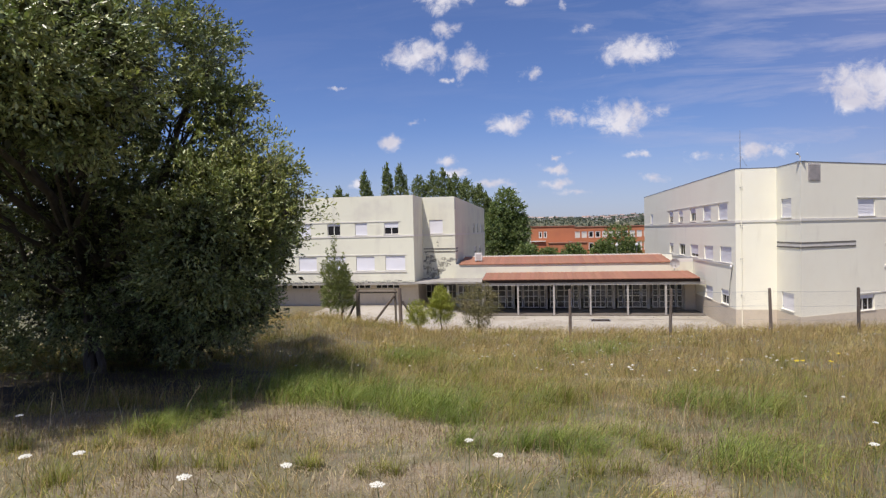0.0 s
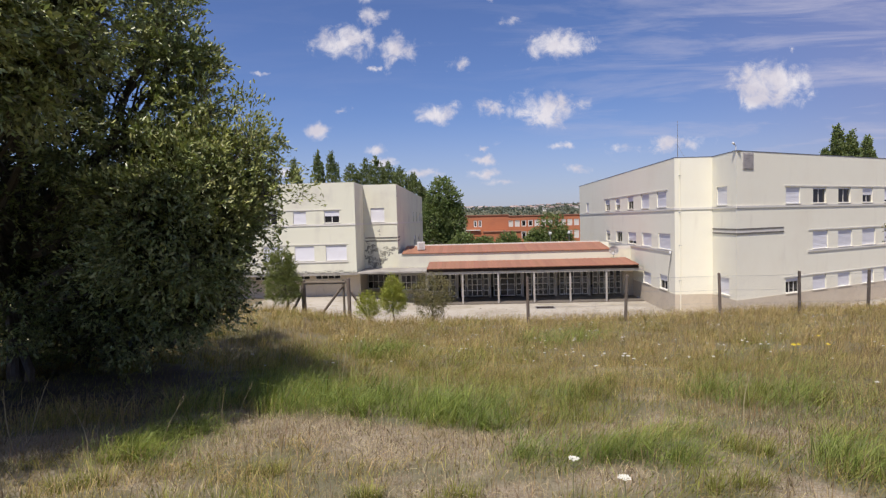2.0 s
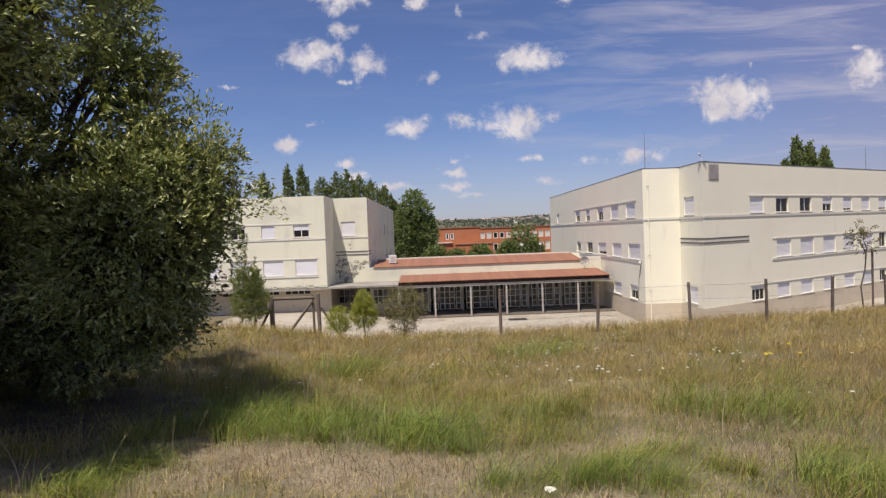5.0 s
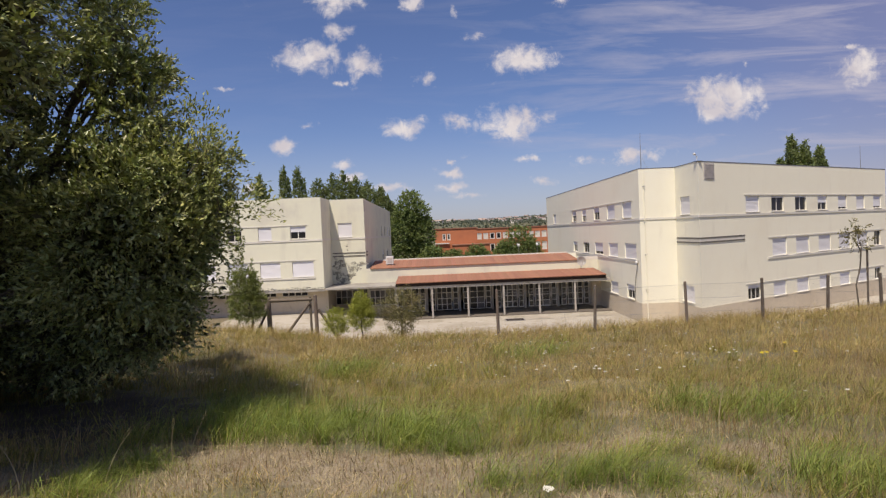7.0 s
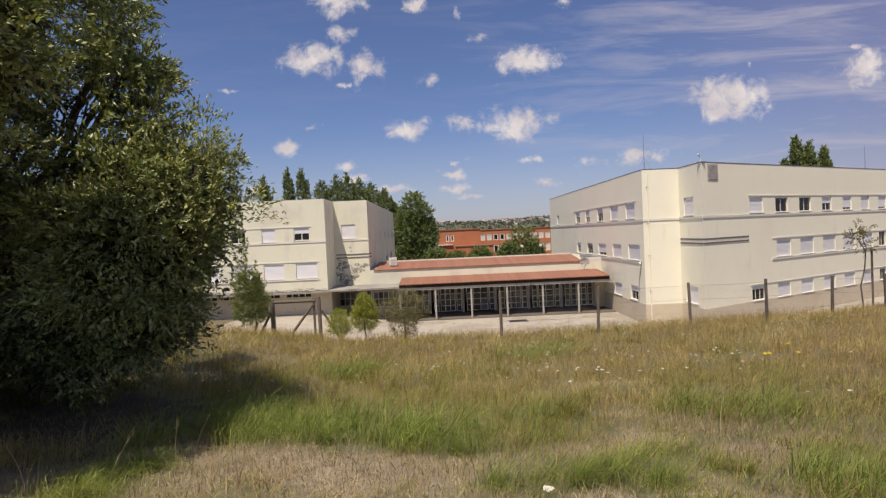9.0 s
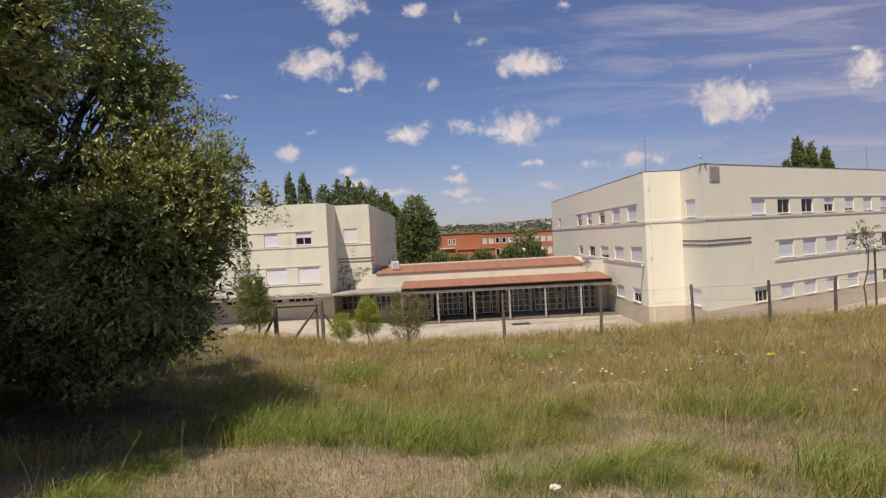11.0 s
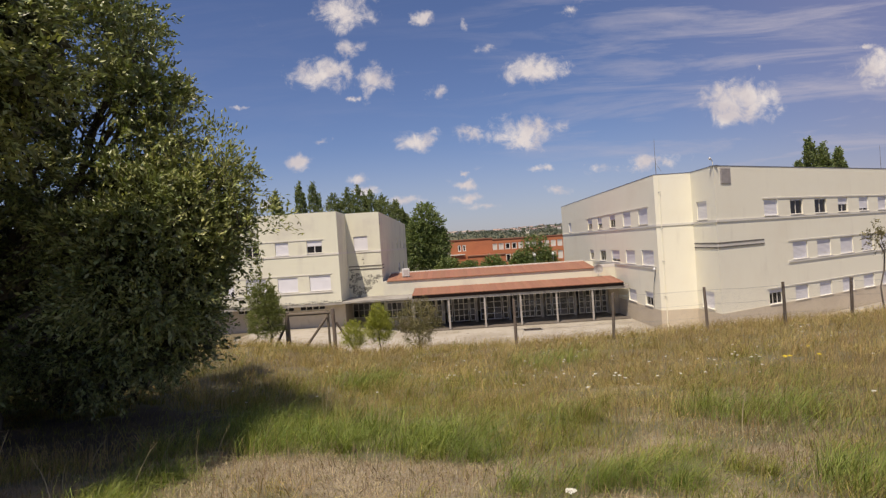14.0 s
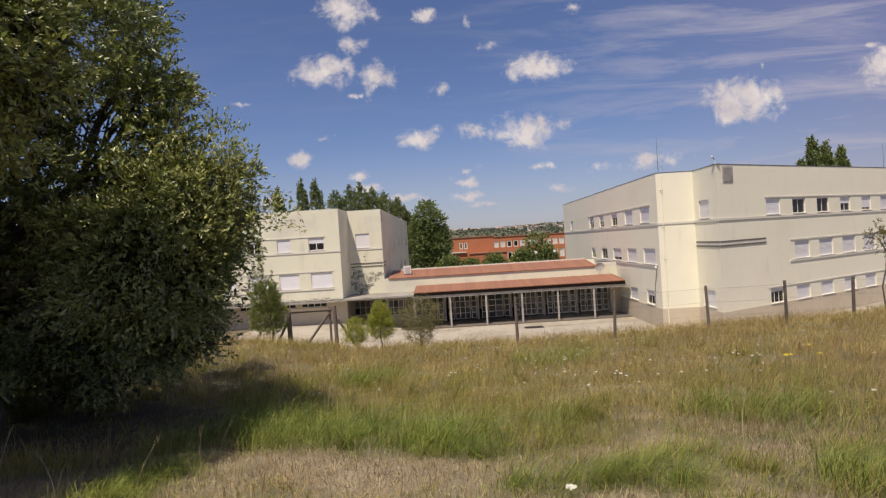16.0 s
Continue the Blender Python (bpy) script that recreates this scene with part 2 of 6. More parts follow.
DISH = material("painted_dish", (0.74, 0.74, 0.72), 0.5, spots=((3, 0.5, 0.8, (0.6, 0.58, 0.55), 0.4),))
BRICK = material("orange_brick_render", (0.56, 0.205, 0.095), 0.9, spots=((0.15, 0.4, 0.7, (0.43, 0.15, 0.08), 0.7), (1.5, 0.5, 0.8, (0.48, 0.20, 0.12), 0.4)))
VENT = material("grey_vent", (0.55, 0.51, 0.49), 0.8, spots=((3, 0.4, 0.7, (0.36, 0.34, 0.33), 0.7),))


def glass_material():
    m = material("window_glass", (0.02, 0.02, 0.022), 0.12, spots=((0.6, 0.4, 0.8, (0.04, 0.038, 0.036), 0.6),), spec=0.3)
    return m


GLASS = glass_material()
# paler panes: reflections and curtains put into the glass colour
PALEGLASS = material("pale_glass", (0.10, 0.095, 0.10), 0.35, spots=((1.5, 0.4, 0.7, (0.20, 0.19, 0.19), 0.7), (7.0, 0.5, 0.75, (0.05, 0.048, 0.045), 0.6)), spec=0.4, random_amount=0.5)


# small builders
def part(name, bm, mat, parent=None, label=""):
    me = bpy.data.meshes.new(name)
    bm.normal_update()
    bm.to_mesh(me)
    bm.free()
    me.materials.append(mat)
    ob = new(name, me)
    if parent is not None:
        ob.parent = parent
    if label:
        tagged(ob, label)
    return ob


def thing(name, label, category, group="", kind="", at=(0, 0, 0), turn=0.0):
    e = new(name)
    e.empty_display_size = 0.2
    e.matrix_basis = pose(*at, 0, 0, turn)
    return tagged(e, label, category, group, kind)


def box(bm, x0, x1, y0, y1, z0, z1, m=None):
    vs = [Vector((x, y, z)) for z in (z0, z1) for y in (y0, y1) for x in (x0, x1)]
    vs = [bm.verts.new(m @ v if m else v) for v in vs]
    for f in ((0, 2, 3, 1), (4, 5, 7, 6), (0, 1, 5, 4), (2, 6, 7, 3), (0, 4, 6, 2), (1, 3, 7, 5)):
        bm.faces.new([vs[i] for i in f])
    return vs


def boxes(*rows):
    bm = bmesh.new()
    for r in rows:
        box(bm, *r)
    return bm


def bevelled(bm, width=0.01):
    bmesh.ops.bevel(bm, geom=bm.edges[:], offset=width, segments=1, affect="EDGES")
    return bm


def tube(bm, points, radii, sides=8):
    rings = []
    n = len(points)
    for i, p in enumerate(points):
        p = Vector(p)
        d = (Vector(points[min(i + 1, n - 1)]) - Vector(points[max(i - 1, 0)])).normalized()
        a = d.orthogonal().normalized()
        if abs(d.z) > 0.5:
            a = (Vector((1, 0, 0)) - d * d.x).normalized()
        b = d.cross(a)
        rings.append([bm.verts.new(p + (a * math.cos(k * math.tau / sides) + b * math.sin(k * math.tau / sides)) * radii[i]) for k in range(sides)])
    for r, s in zip(rings, rings[1:]):
        for k in range(sides):
            bm.faces.new((r[k], r[(k + 1) % sides], s[(k + 1) % sides], s[k]))
    bm.faces.new(rings[0][::-1])
    bm.faces.new(rings[-1])
    return bm


def wall_mesh(length, z0, z1, thick, holes, cut=(0.0, 0.0)):
    """A wall from u = 0 to length, outer face at depth 0, with holes (u0, u1, z0, z1) right through it."""
    us = sorted({0.0, length, *(h[0] for h in holes), *(h[1] for h in holes)})
    zs = sorted({z0, z1, *(h[2] for h in holes), *(h[3] for h in holes)})
    bm = bmesh.new()
    grid = {}

    def v(i, j, k):
        if (i, j, k) not in grid:
            u = us[i] + k * (cut[0] * (i == 0) - cut[1] * (i == len(us) - 1))
            grid[i, j, k] = bm.verts.new((u, k * thick, zs[j]))
        return grid[i, j, k]

    def solid(i, j):
        if not (0 <= i < len(us) - 1 and 0 <= j < len(zs) - 1):
            return False
        cu, cz = (us[i] + us[i + 1]) / 2, (zs[j] + zs[j + 1]) / 2
        return not any(h[0] < cu < h[1] and h[2] < cz < h[3] for h in holes)

    for i in range(len(us) - 1):
        for j in range(len(zs) - 1):
            if not solid(i, j):
                continue
            bm.faces.new((v(i, j, 0), v(i + 1, j, 0), v(i + 1, j + 1, 0), v(i, j + 1, 0)))
            bm.faces.new((v(i, j, 1), v(i, j + 1, 1), v(i + 1, j + 1, 1), v(i + 1, j, 1)))
            if i > 0 and not solid(i - 1, j):
                bm.faces.new((v(i, j, 0), v(i, j + 1, 0), v(i, j + 1, 1), v(i, j, 1)))
            if i < len(us) - 2 and not solid(i + 1, j):
                bm.faces.new((v(i + 1, j, 0), v(i + 1, j, 1), v(i + 1, j + 1, 1), v(i + 1, j + 1, 0)))
            if not solid(i, j - 1):
                bm.faces.new((v(i, j, 0), v(i, j, 1), v(i + 1, j, 1), v(i + 1, j, 0)))
            if not solid(i, j + 1):
                bm.faces.new((v(i, j + 1, 0), v(i + 1, j + 1, 0), v(i + 1, j + 1, 1), v(i, j + 1, 1)))
    return bm


def wall_pose(p, q):
    """Local x runs from p to q, local y into the building (to the left of the way from p to q)."""
    d = Vector((q[0] - p[0], q[1] - p[1], 0))
    return Matrix.Translation((p[0], p[1], 0)) @ Matrix.Rotation(math.atan2(d.y, d.x), 4, "Z"), d.length


def put(ob, m):
    ob.matrix_basis = m
    return ob


def ring(x0, x1, z0, z1, bar, y0, y1):
    """A closed rectangular frame of one piece."""
    bm = bmesh.new()
    loops = []
    for y, i_ in ((y0, 0), (y0, bar), (y1, bar), (y1, 0)):
        loops.append([bm.verts.new(c) for c in ((x0 + i_, y, z0 + i_), (x1 - i_, y, z0 + i_), (x1 - i_, y, z1 - i_), (x0 + i_, y, z1 - i_))])
    for a_, b_ in zip(loops, loops[1:] + loops[:1]):
        for k in range(4):
            bm.faces.new((a_[k], a_[(k + 1) % 4], b_[(k + 1) % 4], b_[k]))
    return bm


def window(owner, m, u0, u1, z0, z1, shut=1.0, tilt=0.0, leaves=2):
    """A shuttered window in its hole: frame with pane, sill and roller shutter let down by the share shut."""
    w, h = u1 - u0, z1 - z0
    at = m @ Matrix.Translation((u0, 0, z0))
    win = put(part("window", ring(0, w, 0, h, 0.05, 0.10, 0.16), FRAME, owner), at)
    for k in range(1, leaves):
        part("mullion", boxes((w * k / leaves - 0.035, w * k / leaves + 0.035, 0.10, 0.155, 0.05, h - 0.05)), FRAME, win)
    for k in range(leaves):
        part("pane", boxes((w * k / leaves + (0.036 if k else 0.05), w * (k + 1) / leaves - (0.036 if k < leaves - 1 else 0.05), 0.125, 0.135, 0.05, h - 0.05)), GLASS, win, "dark reflecting glass")
    part("sill", boxes((-0.06, w + 0.06, -0.07, 0.10, -0.05, -0.002)), TRIM, win)
    if shut > 0.02:
        bm = bmesh.new()
        low = h * (1 - shut)
        n = max(2, int((h - low) / 0.09))
        rail = None
        for k in range(2 * n + 1):
            z_, y_ = low + (h - low) * k / (2 * n), 0.068 if k % 2 else 0.075
            row = (bm.verts.new((0.01, y_, z_)), bm.verts.new((w - 0.01, y_, z_)))
            if rail:
                bm.faces.new((rail[0], rail[1], row[1], row[0]))
            rail = row
        part("roller_shutter", bm, SHUTTER, win, "white roller shutter let down" if shut > 0.9 else "white roller shutter half raised")
    return win


def prism(points, z0, z1):
    bm = bmesh.new()
    a = [bm.verts.new((x, y, z0)) for x, y in points]
    b = [bm.verts.new((x, y, z1)) for x, y in points]
    bm.faces.new(a[::-1])
    bm.faces.new(b)
    n = len(points)
    for i in range(n):
        bm.faces.new((a[i], a[(i + 1) % n], b[(i + 1) % n], b[i]))
    return bm


# ground
PROFILE_Y = (-300, -60, -20, -8.3, -4.5, 0, 3.5, 7, 12, 18, 20.5, 27, 30, 80, 115, 250, 600, 1300, 3000)
PROFILE_Z = (6, 4.0, 1.7, 0.10, -0.34, -1.0, -1.55, -2.05, -2.62, -3.12, -3.5, -5.2, -5.45, -5.55, -6.2, -8, 3, 23, 2)


def ease(v, a, b):
    s = np.clip((v - a) / (b - a), 0, 1)
    return s * s * (3 - 2 * s)


def ground_height(x, y):
    x, y = np.asarray(x, float), np.asarray(y, float)
    z = np.interp(y, PROFILE_Y, PROFILE_Z)
    meadow = 1 - ease(y, 20, 27)
    z = z + meadow * np.clip(x - 7, 0, 60) * 0.025 * ease(y, -8, 12)
    z = z + ease(-x, 2, 9) * ease(y, 5, 18) * (1 - ease(y, 60, 90)) * 0.75
    z = z + ease(x, 18, 36) * ease(y, 20, 30) * (1 - ease(y, 60, 90)) * 0.05
    near = 1 - ease(y, 22, 28)
    z = z + near * (0.05 * np.sin(x * 1.3 + y * 0.7) * np.sin(y * 0.9 - x * 0.4) + 0.03 * np.sin(x * 3.1) * np.sin(y * 2.7 + 1))
    far = ease(y, 300, 900)
    z = z + far * (6 * np.sin(x * 0.004 + 1.0) + 3 * np.sin(x * 0.013 + y * 0.003))
    return z


def ground_at(x, y):
    return float(ground_height(x, y))


# tufts of lush grass: x, y, half widths, share
LUSH = [(-2.05, -2.45, 0.6, 0.85, 0.75), (-1.35, 8.0, 0.9, 1.1, 0.7), (1.76, -3.4, 0.25, 0.3, 0.5), (2.55, -3.5, 0.6, 0.36, 0.6), (3.05, -3.75, 0.3, 0.3, 0.6),
        (5.2, -0.7, 0.8, 1.1, 0.55), (4.45, -3.6, 0.5, 0.6, 0.6), (4.3, 10.4, 1.3, 1.2, 0.4), (2.3, -0.2, 0.5, 0.7, 0.35), (3.5, -2.9, 0.5, 0.4, 0.3)]
# mounds of grey matted straw: x, y, radius
MOUNDS = [(2.37, -4.1, 0.42), (3.3, -3.95, 0.4), (3.56, -1.9, 0.5), (4.4, -2.75, 0.55), (3.83, -0.5, 0.35), (1.5, -4.3, 0.35), (3.75, -4.5, 0.4), (2.75, -2.35, 0.35), (5.3, -2.0, 0.4)]
EDGE_X = (-6.0, -3.4, -3.0, -2.5, -1.95, -1.26, -0.16, 0.55, 1.65, 2.4, 3.2, 6.0)
EDGE_Y = (-2.6, -2.2, -1.8, -1.2, -0.7, -1.25, -1.75, -2.15, -2.12, -2.05, -1.7, -2.6)


def strip_edge(x, y):
    """How far a spot lies beyond the trodden strip's ragged far edge."""
    return y - np.interp(x, EDGE_X, EDGE_Y) + 0.09 * np.sin(x * 4.3 + 0.6) + 0.06 * np.sin(x * 9.7 + y * 3) + 0.04 * np.sin(x * 17.0)


def lush_share(x, y):
    s = np.zeros_like(x)
    for cx, cy, a_, b_, most in LUSH:
        s = np.maximum(s, most * np.exp(-(((x - cx) / a_) ** 2 + ((y - cy) / b_) ** 2) ** 1.5))
    d = strip_edge(x, y)
    wide = 2.5 - 0.35 * x + 0.35 * np.sin(x * 2.1 + 1.0)
    band = ease(d, -0.02, 0.12) * (1 - ease(d, wide * 0.55, wide)) * ease(x, -3.1, -2.3) * (1 - ease(x, 1.1, 2.1))
    patchy = 0.8 + 0.2 * np.sin(x * 3.1 + 0.4) * np.sin(y * 2.7 + x)
    return np.maximum(s, 0.92 * band * patchy)


def mound_share(x, y):
    s = np.zeros_like(x)
    wave = 0.16 * np.sin(x * 7.1 + y * 2.0) + 0.14 * np.sin(y * 8.3 - x * 3.0)
    for cx, cy, r_ in MOUNDS:
        s = np.maximum(s, 1 - ease(np.hypot(x - cx, (y - cy) * 0.9) / r_ + wave, 0.55, 1.15))
    return s


def litter_shade_share(x, y):
    """Share of dead leaves under the oak, where little grass grows; also deepens its painted shade."""
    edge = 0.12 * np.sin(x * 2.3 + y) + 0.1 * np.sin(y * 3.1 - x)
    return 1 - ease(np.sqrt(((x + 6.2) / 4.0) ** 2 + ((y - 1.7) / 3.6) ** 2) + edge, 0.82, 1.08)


def thatch_share(x, y):
    """Share of low matted straw between the tufts of the meadow."""
    f = np.sin(x * 1.15 + 1.2 * np.sin(y * 0.9 + 0.5)) * np.sin(y * 1.35 + 0.9 * np.sin(x * 0.8) + 0.7)
    return ease(f, 0.35, 0.75) * (1 - ease(y, 3, 6)) * (1 - ease(x - y, 6.5, 8.5)) * (1 - lush_share(x, y))


def bare_ground(x, y):
    """Share of trodden dry ground: the mown strip by the walker's feet."""
    d = strip_edge(x, y)
    mottled = 0.5 + 0.5 * np.sin(x * 2.1 + 1.5 * np.sin(y * 1.7)) * np.sin(y * 2.6 + np.sin(x * 1.3))
    fine = 0.5 + 0.5 * np.sin(x * 6.3 + 2 * np.sin(y * 4.1)) * np.sin(y * 5.7 + 2 * np.sin(x * 3.3))
    clear = ease(-d, 0.0, 0.2) * (1 - ease(-d, 1.0, 1.7))
    worn = ease(-d, 0.6, 1.4) * (0.12 + 0.6 * ease(mottled * 0.6 + fine * 0.4, 0.4, 0.7))
    strip = np.maximum(clear * (0.8 + 0.2 * fine), worn) * (1 - ease(x, 1.3, 2.8)) * ease(x, -4.5, -3.4)
    return np.clip(np.maximum(strip, 0.9 * mound_share(x, y)), 0, 1) * (1 - ease(-y, 9, 11)) * (1 - lush_share(x, y))


def axis(lo, hi, step, far_lo, far_hi):
    inner = np.arange(lo, hi + step / 2, step)
    out, s = [], step
    v = hi
    while v < far_hi:
        s *= 1.22
        v += s
        out.append(min(v, far_hi))
    pre, s, v = [], step, lo
    while v > far_lo:
        s *= 1.22
        v -= s
        pre.append(max(v, far_lo))
    return np.array(pre[::-1] + list(inner) + out)


def fast_mesh(name, verts, tris, mat):
    me = bpy.data.meshes.new(name)
    verts, tris = np.asarray(verts, np.float32), np.asarray(tris, np.int32)
    n, k = tris.shape
    me.vertices.add(len(verts))
    me.vertices.foreach_set("co", verts.ravel())
    me.loops.add(n * k)
    me.loops.foreach_set("vertex_index", tris.ravel())
    me.polygons.add(n)
    me.polygons.foreach_set("loop_start", np.arange(0, n * k, k, dtype=np.int32))
    me.polygons.foreach_set("loop_total", np.full(n, k, np.int32))
    me.update(calc_edges=True)
    me.materials.append(mat)
    return me


def ground_material():
    m = material("meadow_soil", (0.17, 0.14, 0.085), 0.95, spots=(
        (0.5, 0.4, 0.65, (0.15, 0.14, 0.07), 0.7), (3.0, 0.45, 0.7, (0.27, 0.22, 0.14), 0.7), (18.0, 0.45, 0.65, (0.12, 0.095, 0.06), 0.6),
        (0.004, 0.4, 0.5, (0.12, 0.13, 0.06), 0.6)), bump=0.8, bump_scale=12)
    t = m.node_tree
    shader = t.nodes["Principled BSDF"]
    soil = shader.inputs["Base Color"].links[0].from_socket
    where = t.nodes.new("ShaderNodeTexCoord").outputs["Object"]
    pale = mix_node(t, map_node(t, noise_node(t, where, 4.0, 6.0, 0.65), 0.35, 0.65), (0.26, 0.215, 0.145), (0.16, 0.125, 0.08))
    pale = mix_node(t, map_node(t, noise_node(t, where, 45.0, 4.0, 0.6), 0.45, 0.7), pale, (0.38, 0.33, 0.25))
    bare = t.nodes.new("ShaderNodeAttribute")
    bare.attribute_name = "bare"
    litter_shade = t.nodes.new("ShaderNodeAttribute")
    litter_shade.attribute_name = "litter_shade"
    # dead leaves, coloured near black to deepen the oak's shade as well
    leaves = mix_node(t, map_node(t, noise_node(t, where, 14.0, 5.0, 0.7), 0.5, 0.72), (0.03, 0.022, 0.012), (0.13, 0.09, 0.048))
    t.links.new(mix_node(t, litter_shade.outputs["Fac"], mix_node(t, bare.outputs["Fac"], soil, pale), leaves), shader.inputs["Base Color"])
    return m


xs, ys = axis(-24, 46, 0.45, -2600, 2600), axis(-10, 46, 0.4, -900, 3000)
# finer steps where the trodden strip and the tufts lie near the walker
xs = np.concatenate([xs[xs < -6.1], np.arange(-6, 8, 0.1), xs[xs > 8.05]])
ys = np.concatenate([ys[ys < -6.1], np.arange(-6, 3, 0.1), ys[ys > 3.05]])
gx, gy = np.meshgrid(xs, ys)
gv = np.stack([gx.ravel(), gy.ravel(), ground_height(gx, gy).ravel()], 1)
i, j = np.meshgrid(np.arange(len(xs) - 1), np.arange(len(ys) - 1))
a = (j * len(xs) + i).ravel()
ground = new("ground", fast_mesh("ground", gv, np.stack([a, a + 1, a + 1 + len(xs), a + len(xs)], 1), ground_material()))
attr = ground.data.attributes.new("bare", "FLOAT", "POINT")
attr.data.foreach_set("value", bare_ground(gx.ravel(), gy.ravel()).astype(np.float32))
attr = ground.data.attributes.new("litter_shade", "FLOAT", "POINT")
attr.data.foreach_set("value", litter_shade_share(gx.ravel(), gy.ravel()).astype(np.float32))
for p in ground.data.polygons:
    p.use_smooth = True
tagged(ground, "sloping dry meadow soil falling towards the school yard", "ground", kind="structure")

# the school yard
yx, yy = np.arange(-16, 24.1, 1.0), np.arange(27.0, 45.1, 1.0)
px_, py_ = np.meshgrid(yx, yy)
yard_v = np.stack([px_.ravel(), py_.ravel(), ground_height(px_, py_).ravel() + 0.06], 1)
i, j = np.meshgrid(np.arange(len(yx) - 1), np.arange(len(yy) - 1))
a = (j * len(yx) + i).ravel()
yard = new("pavement", fast_mesh("pavement", yard_v, np.stack([a, a + 1, a + 1 + len(yx), a + len(yx)], 1), PAVING))
tagged(yard, "pale dusty paving of the school yard", "pavement", kind="structure")


# right wing of the school
def mitre(a, b, c, thick):
    """How far the inner face stops short of the corner b between the walls a-b and b-c."""
    turn = math.atan2(c[1] - b[1], c[0] - b[0]) - math.atan2(b[1] - a[1], b[0] - a[0])
    turn = (turn + math.pi) % math.tau - math.pi
    return thick * math.tan(turn / 2)


def wing(owner, corners, z0, z1, openings, mat, plinth_top=None, thick=0.3, band=None, edge=ROOFEDGE):
    n = len(corners)
    proud = 0.012
    for k in range(n):
        p, q = corners[k], corners[(k + 1) % n]
        m, length = wall_pose(p, q)
        holes = openings.get(k, ())
        cut = (mitre(corners[k - 1], p, q, thick), mitre(p, q, corners[(k + 2) % n], thick))
        put(part("wall", wall_mesh(length, z0, z1, thick, [h[:4] for h in holes], cut), mat, owner), m)
        for h in holes:
            window(owner, m, *h)
        if plinth_top is not None:
            put(part("plinth", boxes((-0.01, length + 0.01, -0.03, -0.002, z0, plinth_top)), PLINTH, owner, "beige rendered plinth"), m)
        if band is not None:
            put(part("band", boxes((-0.02, length + 0.02, -0.048, -0.002, band - 0.15, band)), TRIM, owner, "white sill band"), m)
        if edge is not None:
            put(part("roof_edge", boxes((-proud, length + proud, -proud - 0.002 * k, thick, z1 - 0.003 * k, z1 + 0.04 - 0.003 * k)), edge, owner, "thin roof edge"), m)
    mx, my = sum(c[0] for c in corners) / n, sum(c[1] for c in corners) / n
    part("roof", prism([(mx + (x - mx) * 0.985, my + (y - my) * 0.985) for x, y in corners], z1 - 0.35, z1 - 0.2), ROOFTOP, owner)


def ledge(owner, m, u0, u1, z, h=0.09, out=0.036, mat=None):
    return put(part("ledge", boxes((u0, u1, -out, -0.003, z, z + h)), mat or TRIM, owner), m)


right = thing("school_building", "cream stucco three-storey school wing with white roller shutters", "building")
E_, A_, B_, C_ = (16.0, 67.2), (16.0, 33.0), (18.6, 33.0), (18.65, 29.45)
ANG = radians(30.5)
LD = 26.6
D_ = (C_[0] + LD * math.cos(ANG), C_[1] + LD * math.sin(ANG))
F_ = (D_[0] - 14 * math.sin(ANG), D_[1] + 14 * math.cos(ANG))
R_CORNERS = [E_, A_, B_, C_, D_, F_, (30.0, 67.2)]


def west(y0, y1, z0, z1, shut=1.0, leaves=2):
    return (67.2 - y0, 67.2 - y1, z0, z1, shut, 0.0, leaves)


COLS = [5.25, 8.45, 11.65, 14.95, 18.15, 21.2, 24.25]
front = []
for k, (u, shut) in enumerate(zip(COLS, (1, 0.12, 0.1, 0.5, 0.84, 1, 0.86))):
    front.append((u, u + (1.65 if k < 3 else 1.45), 2.26, 3.38, shut, 0.0, 2))
for k, (u, shut) in enumerate(zip(COLS[1:], (1, 1, 1, 1, 0.92, 0.0))):
    front.append((u, u + 1.9 if k < 5 else u + 1.25, -0.98, 0.28, shut, 0.0, 2))
for k, (u, shut) in enumerate(zip(COLS, (0.25, 1, 1, 1, 1, 1, 0.1))):
    front.append((u, u + (1.6 if k == 0 else 1.7 if k < 6 else 1.2), -3.93, -2.9, shut, 0.0, 3 if k == 0 else 2))
R_OPEN = {
    0: [west(63.0, 61.6, 2.28, 3.4, 1, 1), west(53.3, 51.5, 2.28, 3.42, 0.45), west(49.2, 47.6, 2.28, 3.42, 0.55), west(44.9, 43.1, 2.28, 3.44, 0.4),
        west(40.8, 38.7, 2.28, 3.46), west(36.8, 34.7, 2.28, 3.48),
        west(53.1, 51.5, -0.78, 0.24, 0.3), west(49.0, 46.9, -0.78, 0.25, 0.1), west(44.9, 42.4, -0.78, 0.26, 0.75), west(40.6, 38.2, -0.8, 0.28), west(36.5, 33.9, -0.82, 0.32),
        west(40.4, 38.4, -3.85, -2.9), west(36.3, 34.6, -3.85, -2.8, 0.4)],
    2: [(0.75, 2.25, 2.26, 3.5, 1, 0.0, 1), (0.75, 2.55, -3.75, -2.62, 1, 0.0, 2)],
    3: front,
}
wing(right, R_CORNERS, -5.7, 5.66, R_OPEN, STUCCO, -3.96, band=2.16)
mW = wall_pose(E_, A_)[0]
mR, lR = wall_pose(B_, C_)
mD = wall_pose(C_, D_)[0]
ledge(right, mD, 5.1, 26.0, 3.42)
ledge(right, mD, 7.8, 26.1, -1.18, 0.14, 0.055)
ledge(right, mD, 7.9, 26.0, 0.33)
ledge(right, mD, 5.0, 26.0, -2.84, 0.06)
ledge(right, mW, 67.2 - 54, 67.2 - 34.4, 3.5, 0.06)
